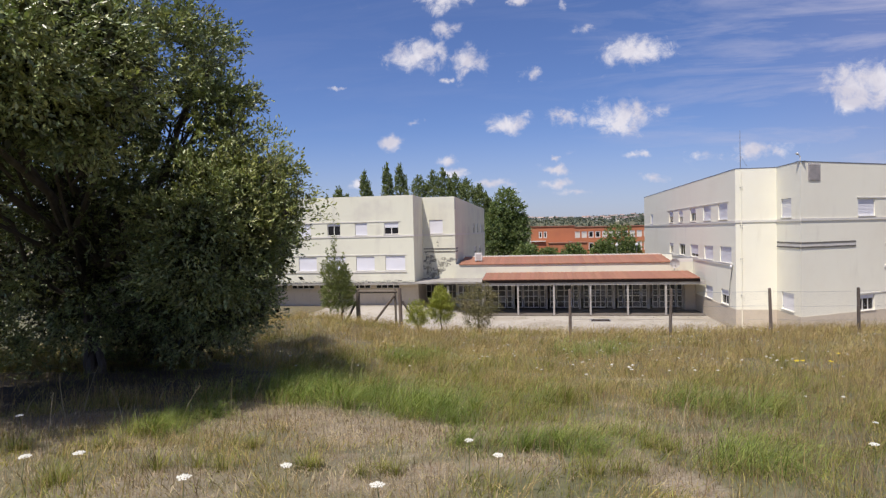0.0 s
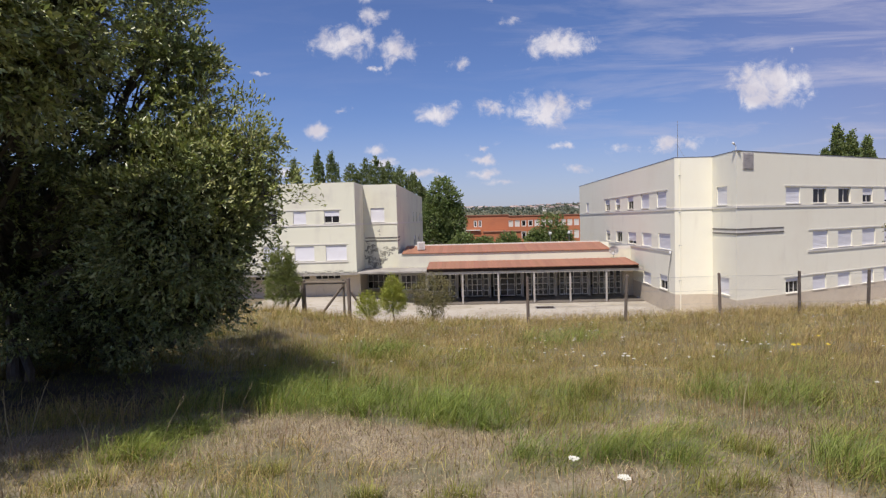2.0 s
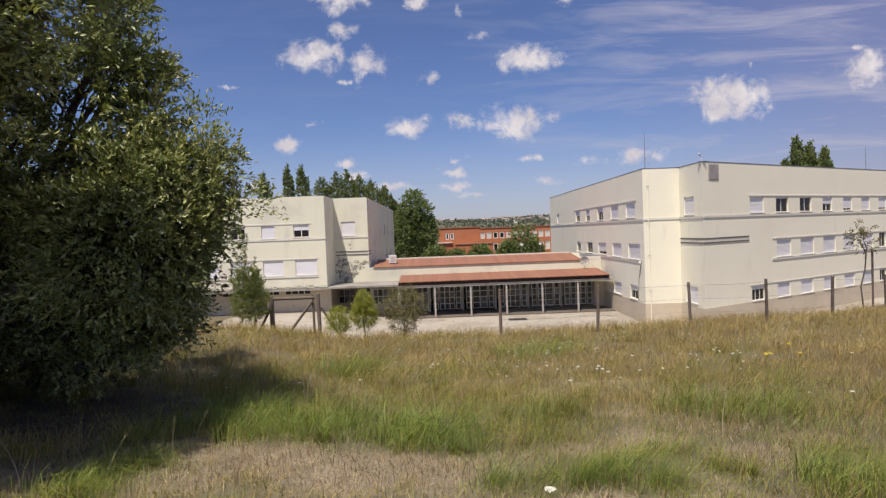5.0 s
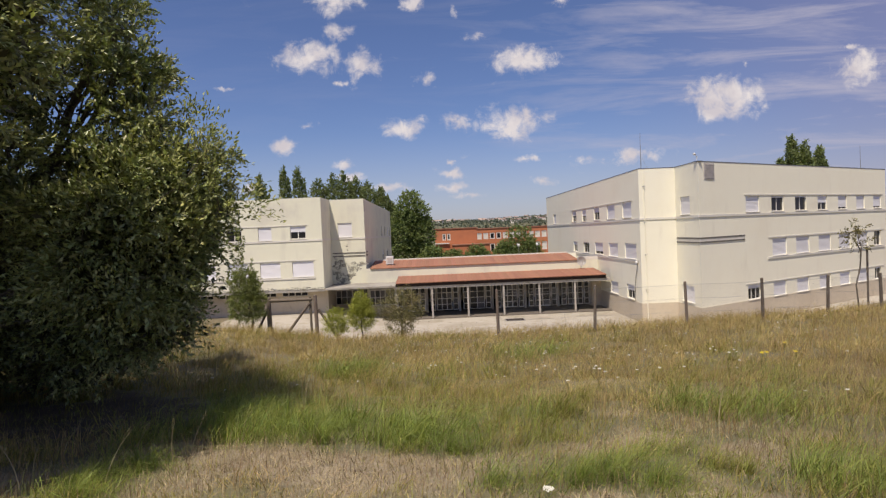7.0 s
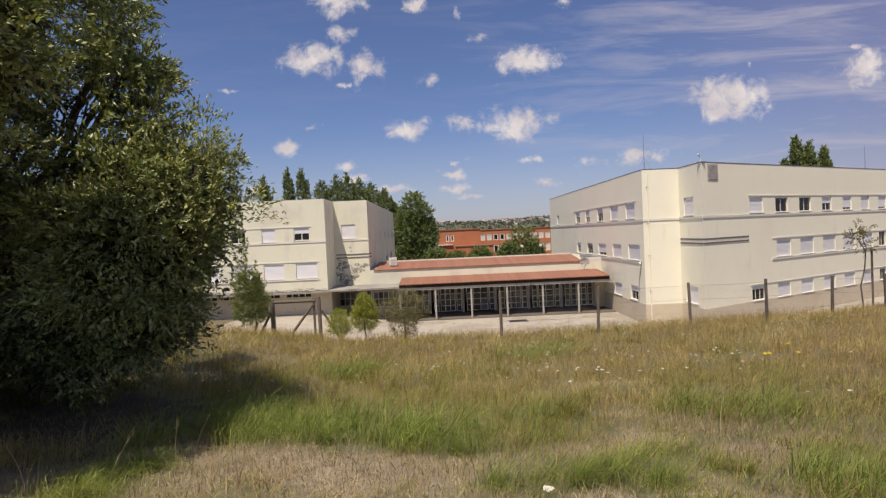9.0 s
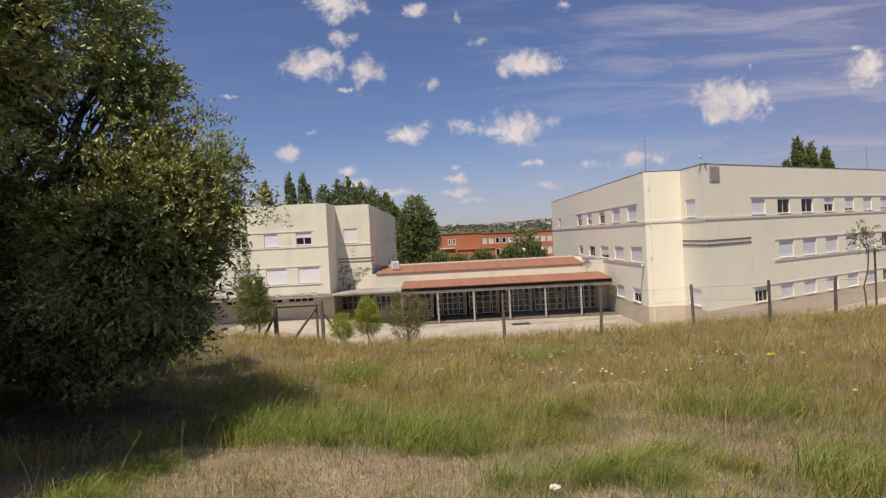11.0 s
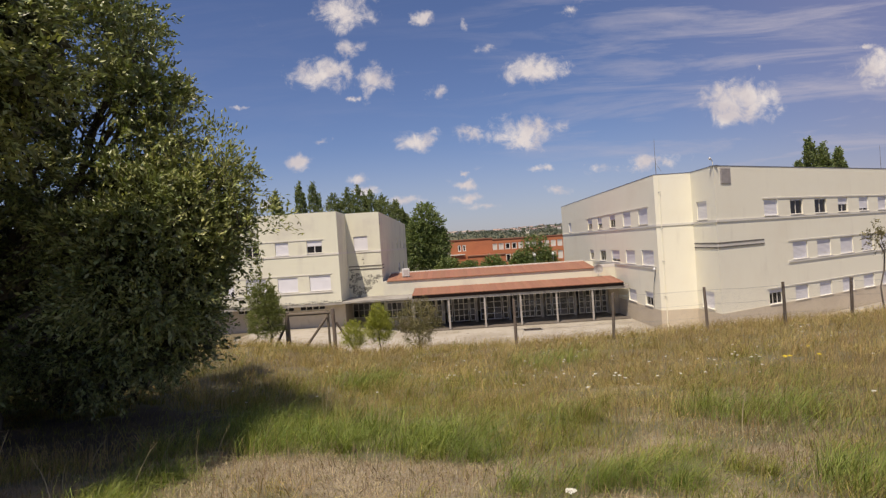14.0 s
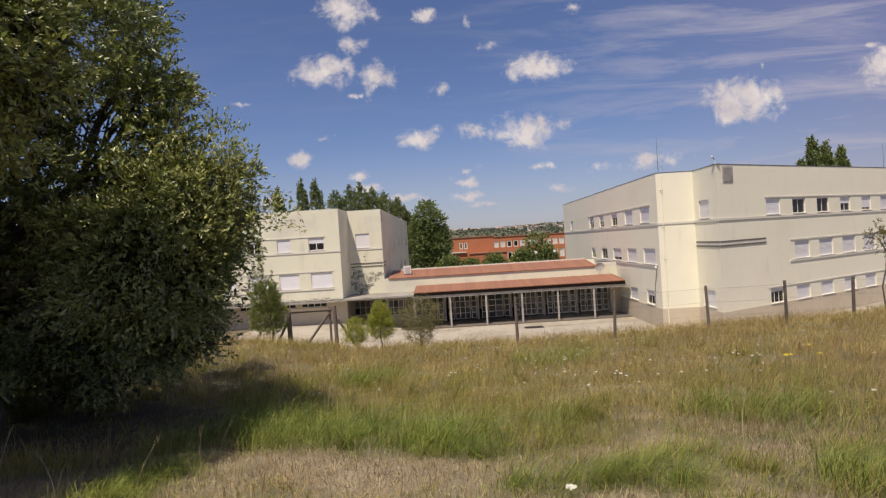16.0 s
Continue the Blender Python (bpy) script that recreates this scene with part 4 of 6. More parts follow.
# big evergreen oak beside the walker
OAK = [
    ((-3.45, 0.75, 1.8), (1.1, 1.2, 1.35), 4.0), ((-2.85, 0.8, 2.5), (0.62, 0.7, 0.62), 1.1), ((-2.25, 0.8, 2.75), (0.4, 0.4, 0.3), 0.12), ((-2.75, 0.6, 3.35), (0.22, 0.25, 0.35), 0.07), ((-2.55, 0.7, 2.0), (0.3, 0.4, 0.4), 0.15), ((-3.25, 0.8, 3.5), (0.4, 0.5, 0.45), 0.2), ((-3.3, 0.6, 4.3), (0.35, 0.5, 0.3), 0.16), ((-3.4, 1.0, 5.2), (0.3, 0.4, 0.3), 0.12), ((-4.6, 1.2, 4.5), (1.45, 1.7, 2.6), 2.4),
    ((-3.75, -2.4, 4.2), (0.95, 0.9, 1.05), 2.4), ((-7.5, 2.3, 3.4), (2.2, 2.2, 3.5), 3.4), ((-5.4, 3.0, 1.5), (1.8, 1.8, 1.8), 1.8),
    ((-5.9, 0.8, 6.8), (1.9, 2.0, 1.8), 1.8), ((-5.9, -2.5, 4.7), (2.0, 1.5, 1.9), 3.0), ((-5.6, 3.2, 0.8), (1.5, 1.1, 1.3), 1.1),
    ((-9.0, 3.2, 1.8), (2.3, 1.8, 3.0), 2.2), ((-7.6, 5.0, 0.4), (2.0, 1.3, 1.8), 1.4), ((-11.2, 2.0, 3.0), (2.6, 2.6, 4.2), 2.2), ((-6.6, 4.9, 0.0), (1.8, 1.2, 1.4), 1.4), ((-7.6, 3.8, 1.0), (1.6, 1.3, 1.7), 1.5), ((-9.6, 4.4, 0.6), (2.0, 1.5, 1.9), 1.6), ((-5.9, 3.6, 1.4), (1.3, 1.2, 1.4), 1.2), ((-3.55, 1.4, 0.8), (0.78, 0.9, 0.75), 0.8), ((-4.8, 1.9, 0.6), (1.1, 1.0, 0.95), 1.0), ((-5.6, -0.5, 5.0), (1.1, 1.1, 1.4), 1.5), ((-7.6, -1.2, 4.2), (1.8, 1.6, 1.8), 1.8),
    ((-4.9, -3.9, 4.2), (1.1, 1.1, 0.6), 1.8), ((-6.8, -3.4, 4.2), (1.5, 1.2, 1.2), 1.0), ((-4.7, 4.2, 1.5), (1.3, 1.4, 1.5), 1.1), ((-7.1, 7.0, 2.2), (1.6, 2.4, 2.3), 1.6), ((-7.0, 9.3, 1.9), (1.0, 1.6, 1.6), 1.0), ((-5.3, 6.2, 2.2), (1.0, 1.3, 1.6), 0.9), ((-9.6, 9.5, 2.0), (1.8, 2.6, 2.2), 1.0),
    ((-8.2, 6.6, -0.5), (2.3, 1.3, 1.5), 2.2), ((-10.8, 6.0, 0.0), (2.2, 1.5, 2.0), 1.8), ((-12.4, 3.6, 0.6), (2.0, 2.0, 2.6), 1.6), ((-14.8, 5.6, 0.8), (2.2, 2.0, 3.0), 1.6), ((-7.6, 5.6, -0.7), (1.5, 0.9, 1.0), 1.0),
]
OVERHANG = [((-5.15, -5.4, 4.3), (1.35, 1.4, 0.7), 1.8), ((-3.6, -3.3, 4.2), (0.9, 0.9, 1.0), 1.3), ((-4.5, -4.4, 4.3), (1.0, 0.9, 0.9), 1.2), ((-7.6, -5.6, 4.8), (1.9, 1.8, 1.1), 1.8), ((-9.3, -3.2, 5.2), (2.2, 2.2, 1.6), 2.0), ((-8.2, -1.0, 6.6), (2.4, 2.2, 1.6), 2.0),
            ((-10.6, 0.6, 5.0), (2.2, 2.2, 2.4), 1.8), ((-6.8, -6.9, 4.6), (1.5, 1.3, 0.9), 1.0)]
UPPER = (2, 3, 5, 6, 7, 8, 12)
oak = tree("tree", "large evergreen oak with dense dark foliage down to the grass", (-8.2, 3.2, ground_at(-8.2, 3.2)), [l for q, l in enumerate(OAK) if q not in UPPER], 34000, LEAF_NEAR, 11, 0.27, 0.09, 0.4, 0.085, 4, seed=3, gap=0.62, inner=0.15, gap_scale=1.5, clump=0.36, per_clump=30, twigs=9, flat=1.1, spread=0.75, outward=1.3)


def crown_part(name, lobes, n, mat, seed, per, spray, size, width, gap, gap_scale, clump, per_clump, inner=0.2, flat=1.1, spread=0.75, outward=1.3):
    p, w = crown_points(lobes, n, seed, inner, gap, gap_scale, clump, per_clump)
    ob = new(name, leaf_mesh(name, p - np.array(oak.location), w, mat, per, spray, size, width, spread, seed + 1, flat, outward))
    ob.parent = oak
    return ob


# the thin top lets the sky through between its clumps
crown_part("upper_crown", [OAK[q] for q in UPPER], 4700, LEAF_NEAR, 61, 11, 0.27, 0.092, 0.4, 0.8, 2.1, 0.28, 26, 0.35)
crown_part("overhang", OVERHANG, 10000, LEAF_NEAR, 63, 12, 0.3, 0.078, 0.42, 0.4, 1.4, 0.42, 30)
# dark leaves filling the lobes so the crown's inside reads as deep shade
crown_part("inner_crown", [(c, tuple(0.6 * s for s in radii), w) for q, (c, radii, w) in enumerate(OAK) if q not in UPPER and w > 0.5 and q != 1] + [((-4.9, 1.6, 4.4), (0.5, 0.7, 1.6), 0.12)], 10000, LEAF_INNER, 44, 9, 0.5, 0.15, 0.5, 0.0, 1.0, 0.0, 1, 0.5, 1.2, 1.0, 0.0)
# long thin shoots that stand out of the crown's outline
SHOOTS = [((-2.8, 0.7, 2.3), (0.75, 0.6, 0.75), 3.0), ((-2.3, 0.7, 2.85), (0.45, 0.4, 0.3), 1.6), ((-3.1, 0.8, 3.6), (0.5, 0.5, 0.6), 1.2), ((-3.7, 0.9, 4.5), (0.5, 0.6, 0.9), 1.2), ((-3.3, 0.5, 1.5), (1.0, 1.0, 1.2), 2.0), ((-1.8, 0.6, 2.2), (0.35, 0.25, 0.15), 0.9), ((-2.15, 0.6, 3.3), (0.15, 0.2, 0.3), 0.4), ((-3.4, -2.5, 3.7), (0.8, 0.8, 0.5), 1.2), ((-4.5, 1.2, 5.6), (0.9, 1.0, 0.9), 1.2)]
sp, sw = crown_points(SHOOTS, 520, 71, 0.0)
sw = unit(sw + np.array([0.25, -0.1, 0.45]))
o = new("outer_crown", leaf_mesh("outer_crown", sp - np.array(oak.location), sw, LEAF_YOUNG, 20, 0.5, 0.085, 0.36, 0.8, 72, 1.0, 0.8))
o.parent = oak
for k in range(0, 520, 4):
    a_ = Vector(sp[k]) - oak.location
    w_ = Vector(sw[k])
    part("twig", tube(bmesh.new(), [a_ - w_ * 0.2, a_ + w_ * 0.2, a_ + w_ * 0.5 - Vector((0, 0, 0.06))], [0.008, 0.006, 0.003], 4), BARK, oak)
bm = bmesh.new()
br = random.Random(17)
fork = Vector((-7.2, 2.4, 1.2)) - oak.location
for q in UPPER + (9, 13, 24, 25, 26, 27):
    c, radii, _ = OAK[q]
    c = Vector(c) - oak.location
    limb(bm, fork, c, 0.09, 0.035, 500 + q)
    for k in range(10):
        tip = c + Vector((br.uniform(-0.85, 0.85) * radii[0], br.uniform(-0.85, 0.85) * radii[1], br.uniform(-0.7, 0.85) * radii[2]))
        limb(bm, fork.lerp(c, 0.55 + 0.045 * k), tip, 0.024, 0.006, 600 + q * 12 + k)
part("bough", bm, BARK, oak)

# young plants along the fence
tree("pine_tree", "young dark green pine with upright shoots", (-8.3, 21.5, ground_at(-8.3, 21.5)),
     [((-8.4, 21.5, -1.55), (0.8, 0.7, 0.85), 5), ((-8.5, 21.5, -0.55), (0.6, 0.55, 0.7), 3.0)], 1300, NEEDLE_DARK, 14, 0.3, 0.13, 0.16, 0.07, gap=0.45, gap_scale=2.6, rise=0.5, seed=11, category="tree")
tree("pine_tree", "small yellow-green young conifer", (-2.55, 21.0, ground_at(-2.55, 21.0)),
     [((-2.55, 21.0, -2.3), (0.5, 0.5, 0.65), 5), ((-2.55, 21.0, -1.8), (0.26, 0.28, 0.5), 2)], 900, NEEDLE_LIGHT, 14, 0.34, 0.11, 0.16, 0.04, seed=12, gap=0.45, gap_scale=3.0, rise=0.7)
tree("shrub", "low yellow-green round shrub", (-3.9, 21.2, ground_at(-3.9, 21.2)), [((-3.9, 21.2, -2.65), (0.45, 0.42, 0.6), 1)], 480, NEEDLE_LIGHT, 14, 0.3, 0.1, 0.16, 0.03, seed=13, gap=0.4, gap_scale=3.0, rise=0.6, category="shrub")
tree("shrub", "sparse olive-brown shrub with thin branches", (-0.55, 21.0, ground_at(-0.55, 21.0)),
     [((-0.5, 21.0, -1.95), (0.95, 0.9, 0.7), 4), ((-0.6, 21.0, -2.7), (0.55, 0.6, 0.55), 2)], 1000, LEAF_OLIVE, 10, 0.36, 0.08, 0.36, 0.05, seed=14, category="shrub", stems=3, gap=0.55, gap_scale=2.4, rise=0.3)
tree("tree", "slender young tree tied to a stake with few leaves", (22.6, 20.7, ground_at(22.6, 20.7)),
     [((22.6, 20.7, 0.3), (0.4, 0.4, 0.4), 2), ((22.3, 20.7, 0.75), (0.35, 0.35, 0.3), 2), ((22.7, 20.7, 1.1), (0.3, 0.3, 0.3), 1)], 70, LEAF_OLIVE, 9, 0.35, 0.12, 0.45, 0.035, seed=15, split_height=0.7)
g = ground_at(23.1, 20.7)
part("stake", tube(bmesh.new(), [(23.1, 20.7, g - 0.3), (23.1, 20.7, 0.0), (23.08, 20.7, 0.05)], [0.05, 0.05, 0.04], 7), WOOD, thing("tree_stake", "wooden stake beside the young tree", "stake"))

# trees beyond the school
tree("tree", "dense round broadleaf tree behind the gallery roof", (-2.9, 98, -6.0),
     [((-2.8, 98, 5.5), (2.6, 2.6, 3.6), 3), ((-4.2, 98, 2.0), (2.6, 2.6, 3.6), 3), ((-1.5, 98, 1.5), (2.4, 2.6, 3.5), 3), ((-3.2, 98, -1.8), (3.3, 2.6, 2.2), 2)],
     4200, LEAF_FAR, 10, 0.8, 0.3, 0.6, 0.35, seed=21)
for k, (x, y, top, w) in enumerate(((-43.1, 142, 18.6, 2.0), (-36.9, 142, 20.6, 1.8), (-33.3, 142, 20.2, 2.3), (-28.2, 142, 17.2, 3.6), (-24.6, 143, 18.0, 3.6), (-21.6, 142, 18.6, 3.5),
                                     (-18.6, 143, 17.2, 3.6), (-15.6, 142, 15.8, 3.5), (-12.2, 142, 14.0, 3.0), (-9.8, 143, 10.5, 1.8), (-50.5, 142, 14.6, 2.2), (-48.0, 142, 12.6, 1.6),
                                     (60.7, 90, 11.6, 0.9), (62.6, 90, 15.3, 1.4), (64.8, 90, 14.5, 1.1), (67.3, 90, 13.3, 1.3))):
    tree("poplar_tree", "tall narrow dark green poplar", (x, y, -6.0),
         [((x, y, top * 0.2), (w * 0.85, w, top * 0.36), 4), ((x + 0.2, y, top * 0.58), (w * 0.76, w * 0.8, top * 0.27), 3.4), ((x - 0.1, y, top * 0.79), (w * 0.44, w * 0.5, top * 0.15), 1.8), ((x, y, top * 0.92), (w * 0.1, w * 0.2, top * 0.08), 0.4), ((x + w * 0.55, y, top * 0.72), (w * 0.16, w * 0.3, top * 0.12), 0.5)],
         900, LEAF_POPLAR, 10, 0.9, 0.36, 0.6, 0.25, seed=30 + k, category="tree", group="poplars behind the school", branches=False, split_height=0.8, rise=1.6)
for k, (x, y, z, w, h) in enumerate(((18.0, 106, -1.6, 3.2, 3.6), (15.0, 104, -3.0, 2.2, 2.0), (4.6, 100, -3.6, 2.0, 1.6), (9.3, 104, -3.2, 2.0, 1.7), (0.8, 92, -3.0, 1.8, 2.2))):
    tree("tree", "rounded dark green broadleaf tree", (x, y, -6.5), [((x, y, z), (w, w, h), 3), ((x + w * 0.5, y, z - h * 0.4), (w * 0.8, w, h * 0.6), 2)], 1300, LEAF_FAR, 10, 0.7, 0.3, 0.6, 0.25, seed=60 + k, group="trees behind the gallery", branches=False, split_height=0.6)

# orange buildings beyond
def far_block(label, x0, x1, y0, y1, z0, z1, rows):
    b = thing("apartment_building", label, "building")
    holes = [h for h in rows]
    put(part("wall", wall_mesh(x1 - x0, z0, z1, 0.3, holes), BRICK, b), Matrix.Translation((x0, y0, 0)))
    part("wall", boxes((x0, x0 + 0.3, y0 + 0.302, y1, z0, z1), (x1 - 0.3, x1, y0 + 0.302, y1, z0, z1), (x0 + 0.3, x1 - 0.3, y1 - 0.3, y1, z0, z1)), BRICK, b)
    part("roof", boxes((x0 - 0.15, x1 + 0.15, y0 - 0.15, y1 + 0.15, z1 + 0.003, z1 + 0.2)), TILE, b)
    for u0, u1, a_, b_ in holes:
        w = put(part("window", ring(u0, u1, a_, b_, 0.2, 0.05, 0.1), FRAME, b), Matrix.Translation((x0, y0, 0)))
        part("pane", boxes((u0 + 0.2, u1 - 0.2, 0.12, 0.14, a_ + 0.2, b_ - 0.2)), TRIM if int(u0 * 7.3) % 3 and len(holes) > 8 else GLASS, w)
    return b


block = far_block("orange rendered block with a few small windows", 1.3, 10.3, 115, 127, -7, 2.55, [(1.6, 2.3, 0.2, 1.6), (2.6, 3.3, 0.2, 1.6), (7.6, 8.4, -2.4, -0.6)])
part("ledge", boxes((1.0, 4.3, 114.6, 114.98, -0.55, -0.35)), TRIM, block, "pale ledge below the small windows")
far_block("low orange rendered annex", 5.0, 12.5, 111, 114.9, -7, -0.9, [(5.0, 6.2, -3.2, -2.0)])
far_block("long orange block with rows of white windows", 10.6, 33.0, 130, 141, -7, 2.35, [(0.7 + k * 1.55, 1.85 + k * 1.55, -0.1, 1.4) for k in range(14)] + [(0.7 + k * 1.55, 1.85 + k * 1.55, -3.1, -1.2) for k in range(14)])

# small houses and woods on the far hill
HOUSE = material("pale_house_wall", (0.72, 0.69, 0.64), 0.9, spots=((0.1, 0.4, 0.7, (0.5, 0.46, 0.42), 0.6),), random_amount=0.2)
HOUSEROOF = material("orange_house_roof", (0.38, 0.30, 0.26), 0.9, spots=((0.2, 0.4, 0.7, (0.28, 0.14, 0.1), 0.6),), random_amount=0.25)
house = None
hill = random.Random(4)
for k in range(75):
    y = hill.uniform(750, 1300)
    x = y * hill.uniform(-0.04, 0.26)
    z = ground_at(x, y) - 0.5
    m = pose(x, y, z, 0, 0, hill.uniform(0, 180))
    if house is None:
        house = thing("house", "small pale house with an orange roof on the far hill", "house", group="houses on the far hill")
        part("wall", boxes((-4.5, 4.5, -3.5, 3.5, 0, 5)), HOUSE, house)
        bm = bmesh.new()
        vs = [bm.verts.new(c) for c in ((-4.8, -3.8, 5.0), (4.8, -3.8, 5.0), (4.8, 3.8, 5.0), (-4.8, 3.8, 5.0), (-4.8, 0, 6.6), (4.8, 0, 6.6))]
        for f in ((0, 1, 5, 4), (2, 3, 4, 5), (0, 4, 3), (1, 2, 5), (0, 3, 2, 1)):
            bm.faces.new([vs[q] for q in f])
        part("roof", bm, HOUSEROOF, house)
        for q in (-3, 0, 3):
            part("window", boxes((q - 0.6, q + 0.6, -3.56, -3.503, 2.4, 3.9)), GLASS, house)
        house.matrix_basis = m
    else:
        copy_thing(house, m)
# distance haze put into the leaf colour as a greyed green
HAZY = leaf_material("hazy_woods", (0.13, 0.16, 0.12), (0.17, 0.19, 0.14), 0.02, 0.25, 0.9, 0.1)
wr = np.random.default_rng(9)
wy = 380 + 1060 * np.sqrt(wr.random(17000))
wx = wy * wr.uniform(-0.4, 0.7, 17000)
patch = np.sin(wx * 0.013) * np.sin(wy * 0.017 + 1) + 0.5 * np.sin(wx * 0.05 + wy * 0.03)
wx, wy = wx[patch > -0.85], wy[patch > -0.85]
wp = np.stack([wx, wy, ground_height(wx, wy) + wr.uniform(0.0, 3.0, len(wx))], 1)
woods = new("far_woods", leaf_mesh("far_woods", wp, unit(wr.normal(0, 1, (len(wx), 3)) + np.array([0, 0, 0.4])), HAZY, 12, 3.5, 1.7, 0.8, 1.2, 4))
tagged(woods, "dark green woods and hedges covering the far hill", "woods", kind="stuff")


# grass
def blades(name, x, y, height, width, lean, mat, seed, bias=(0.25, 0.0), label="", out=None):
    r = np.random.default_rng(seed)
    n = len(x)
    z = ground_height(x, y) - 0.02
    base = np.stack([x, y, z], 1)
    ang = r.uniform(0, math.tau, n)
    tilt = lean * r.uniform(0.3, 1.0, n)
    d = np.stack([np.cos(ang) * tilt + bias[0] * tilt, np.sin(ang) * tilt + bias[1] * tilt, np.zeros(n)], 1)
    if out is not None:
        d[:, :2] += out
    face = r.uniform(0, math.tau, n)
    side = np.stack([np.cos(face), np.sin(face), np.zeros(n)], 1) * (width * 0.5)[:, None]
    h = height[:, None]
    upz = np.array([[0, 0, 1.0]])
    mid = base + d * h * 0.3 + upz * h * 0.55
    tip = base + d * h + upz * h * np.maximum(1 - 0.45 * tilt[:, None] ** 2, 0.15)
    v = np.stack([base - side, base + side, mid - side * 0.8, mid + side * 0.8, tip], 1).reshape(-1, 3)
    k = np.arange(n)[:, None] * 5
    tris = np.concatenate([k + np.array([[0, 1, 3]]), k + np.array([[0, 3, 2]]), k + np.array([[2, 3, 4]])], 1).reshape(-1, 3)
    ob = new(name, fast_mesh(name, v, tris, mat))
    return tagged(ob, label, "grass", kind="stuff")


GRASS_DRY = leaf_material("dry_grass", (0.53, 0.41, 0.18), (0.33, 0.26, 0.10), 0.9, 0.55, 0.8, 0.3)
GRASS_GREEN = leaf_material("green_grass", (0.22, 0.24, 0.05), (0.37, 0.335, 0.085), 1.1, 0.55, 0.7, 0.35)
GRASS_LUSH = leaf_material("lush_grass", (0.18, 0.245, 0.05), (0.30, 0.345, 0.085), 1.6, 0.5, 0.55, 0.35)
STRAW = leaf_material("pale_straw", (0.52, 0.435, 0.275), (0.36, 0.29, 0.175), 1.4, 0.35, 0.85, 0.2)
SEED = leaf_material("brown_seed_heads", (0.40, 0.265, 0.135), (0.52, 0.40, 0.20), 0.7, 0.35, 0.85, 0.3)
def wind(x, y):
    a_ = 2.2 * np.sin(x * 0.7 + 1.4 * np.sin(y * 0.9)) + 1.7 * np.sin(y * 1.1 + x * 0.4 + 1.0)
    return 0.42 * np.stack([np.cos(a_), np.sin(a_)], 1)


def greenness(x, y):
    g_ = 0.5 + 0.22 * np.sin(x * 0.9 + 1.1 * np.sin(y * 0.5)) + 0.22 * np.sin(y * 0.8 + x * 0.35 + 2) + 0.15 * np.sin(x * 2.3 - y * 1.7)
    broad = 0.30 * np.sin(x * 0.55 + 0.9 + 0.8 * np.sin(y * 0.33)) * np.sin(y * 0.42 - 0.3 * x + 0.5)
    # greener grass where the oak's shadow falls, its darker colour deepening that shadow
    oak_shade_green = np.exp(-(((x + 3.8) / 3.0) ** 2 + ((y - 4.0) / 4.0) ** 2) ** 2)
    return np.clip(g_ + broad + 0.25 - 0.04 * np.clip(y + 3, 0, 18) - 0.05 * np.clip(x - 4, 0, 8) + oak_shade_green, 0.03, 0.97)


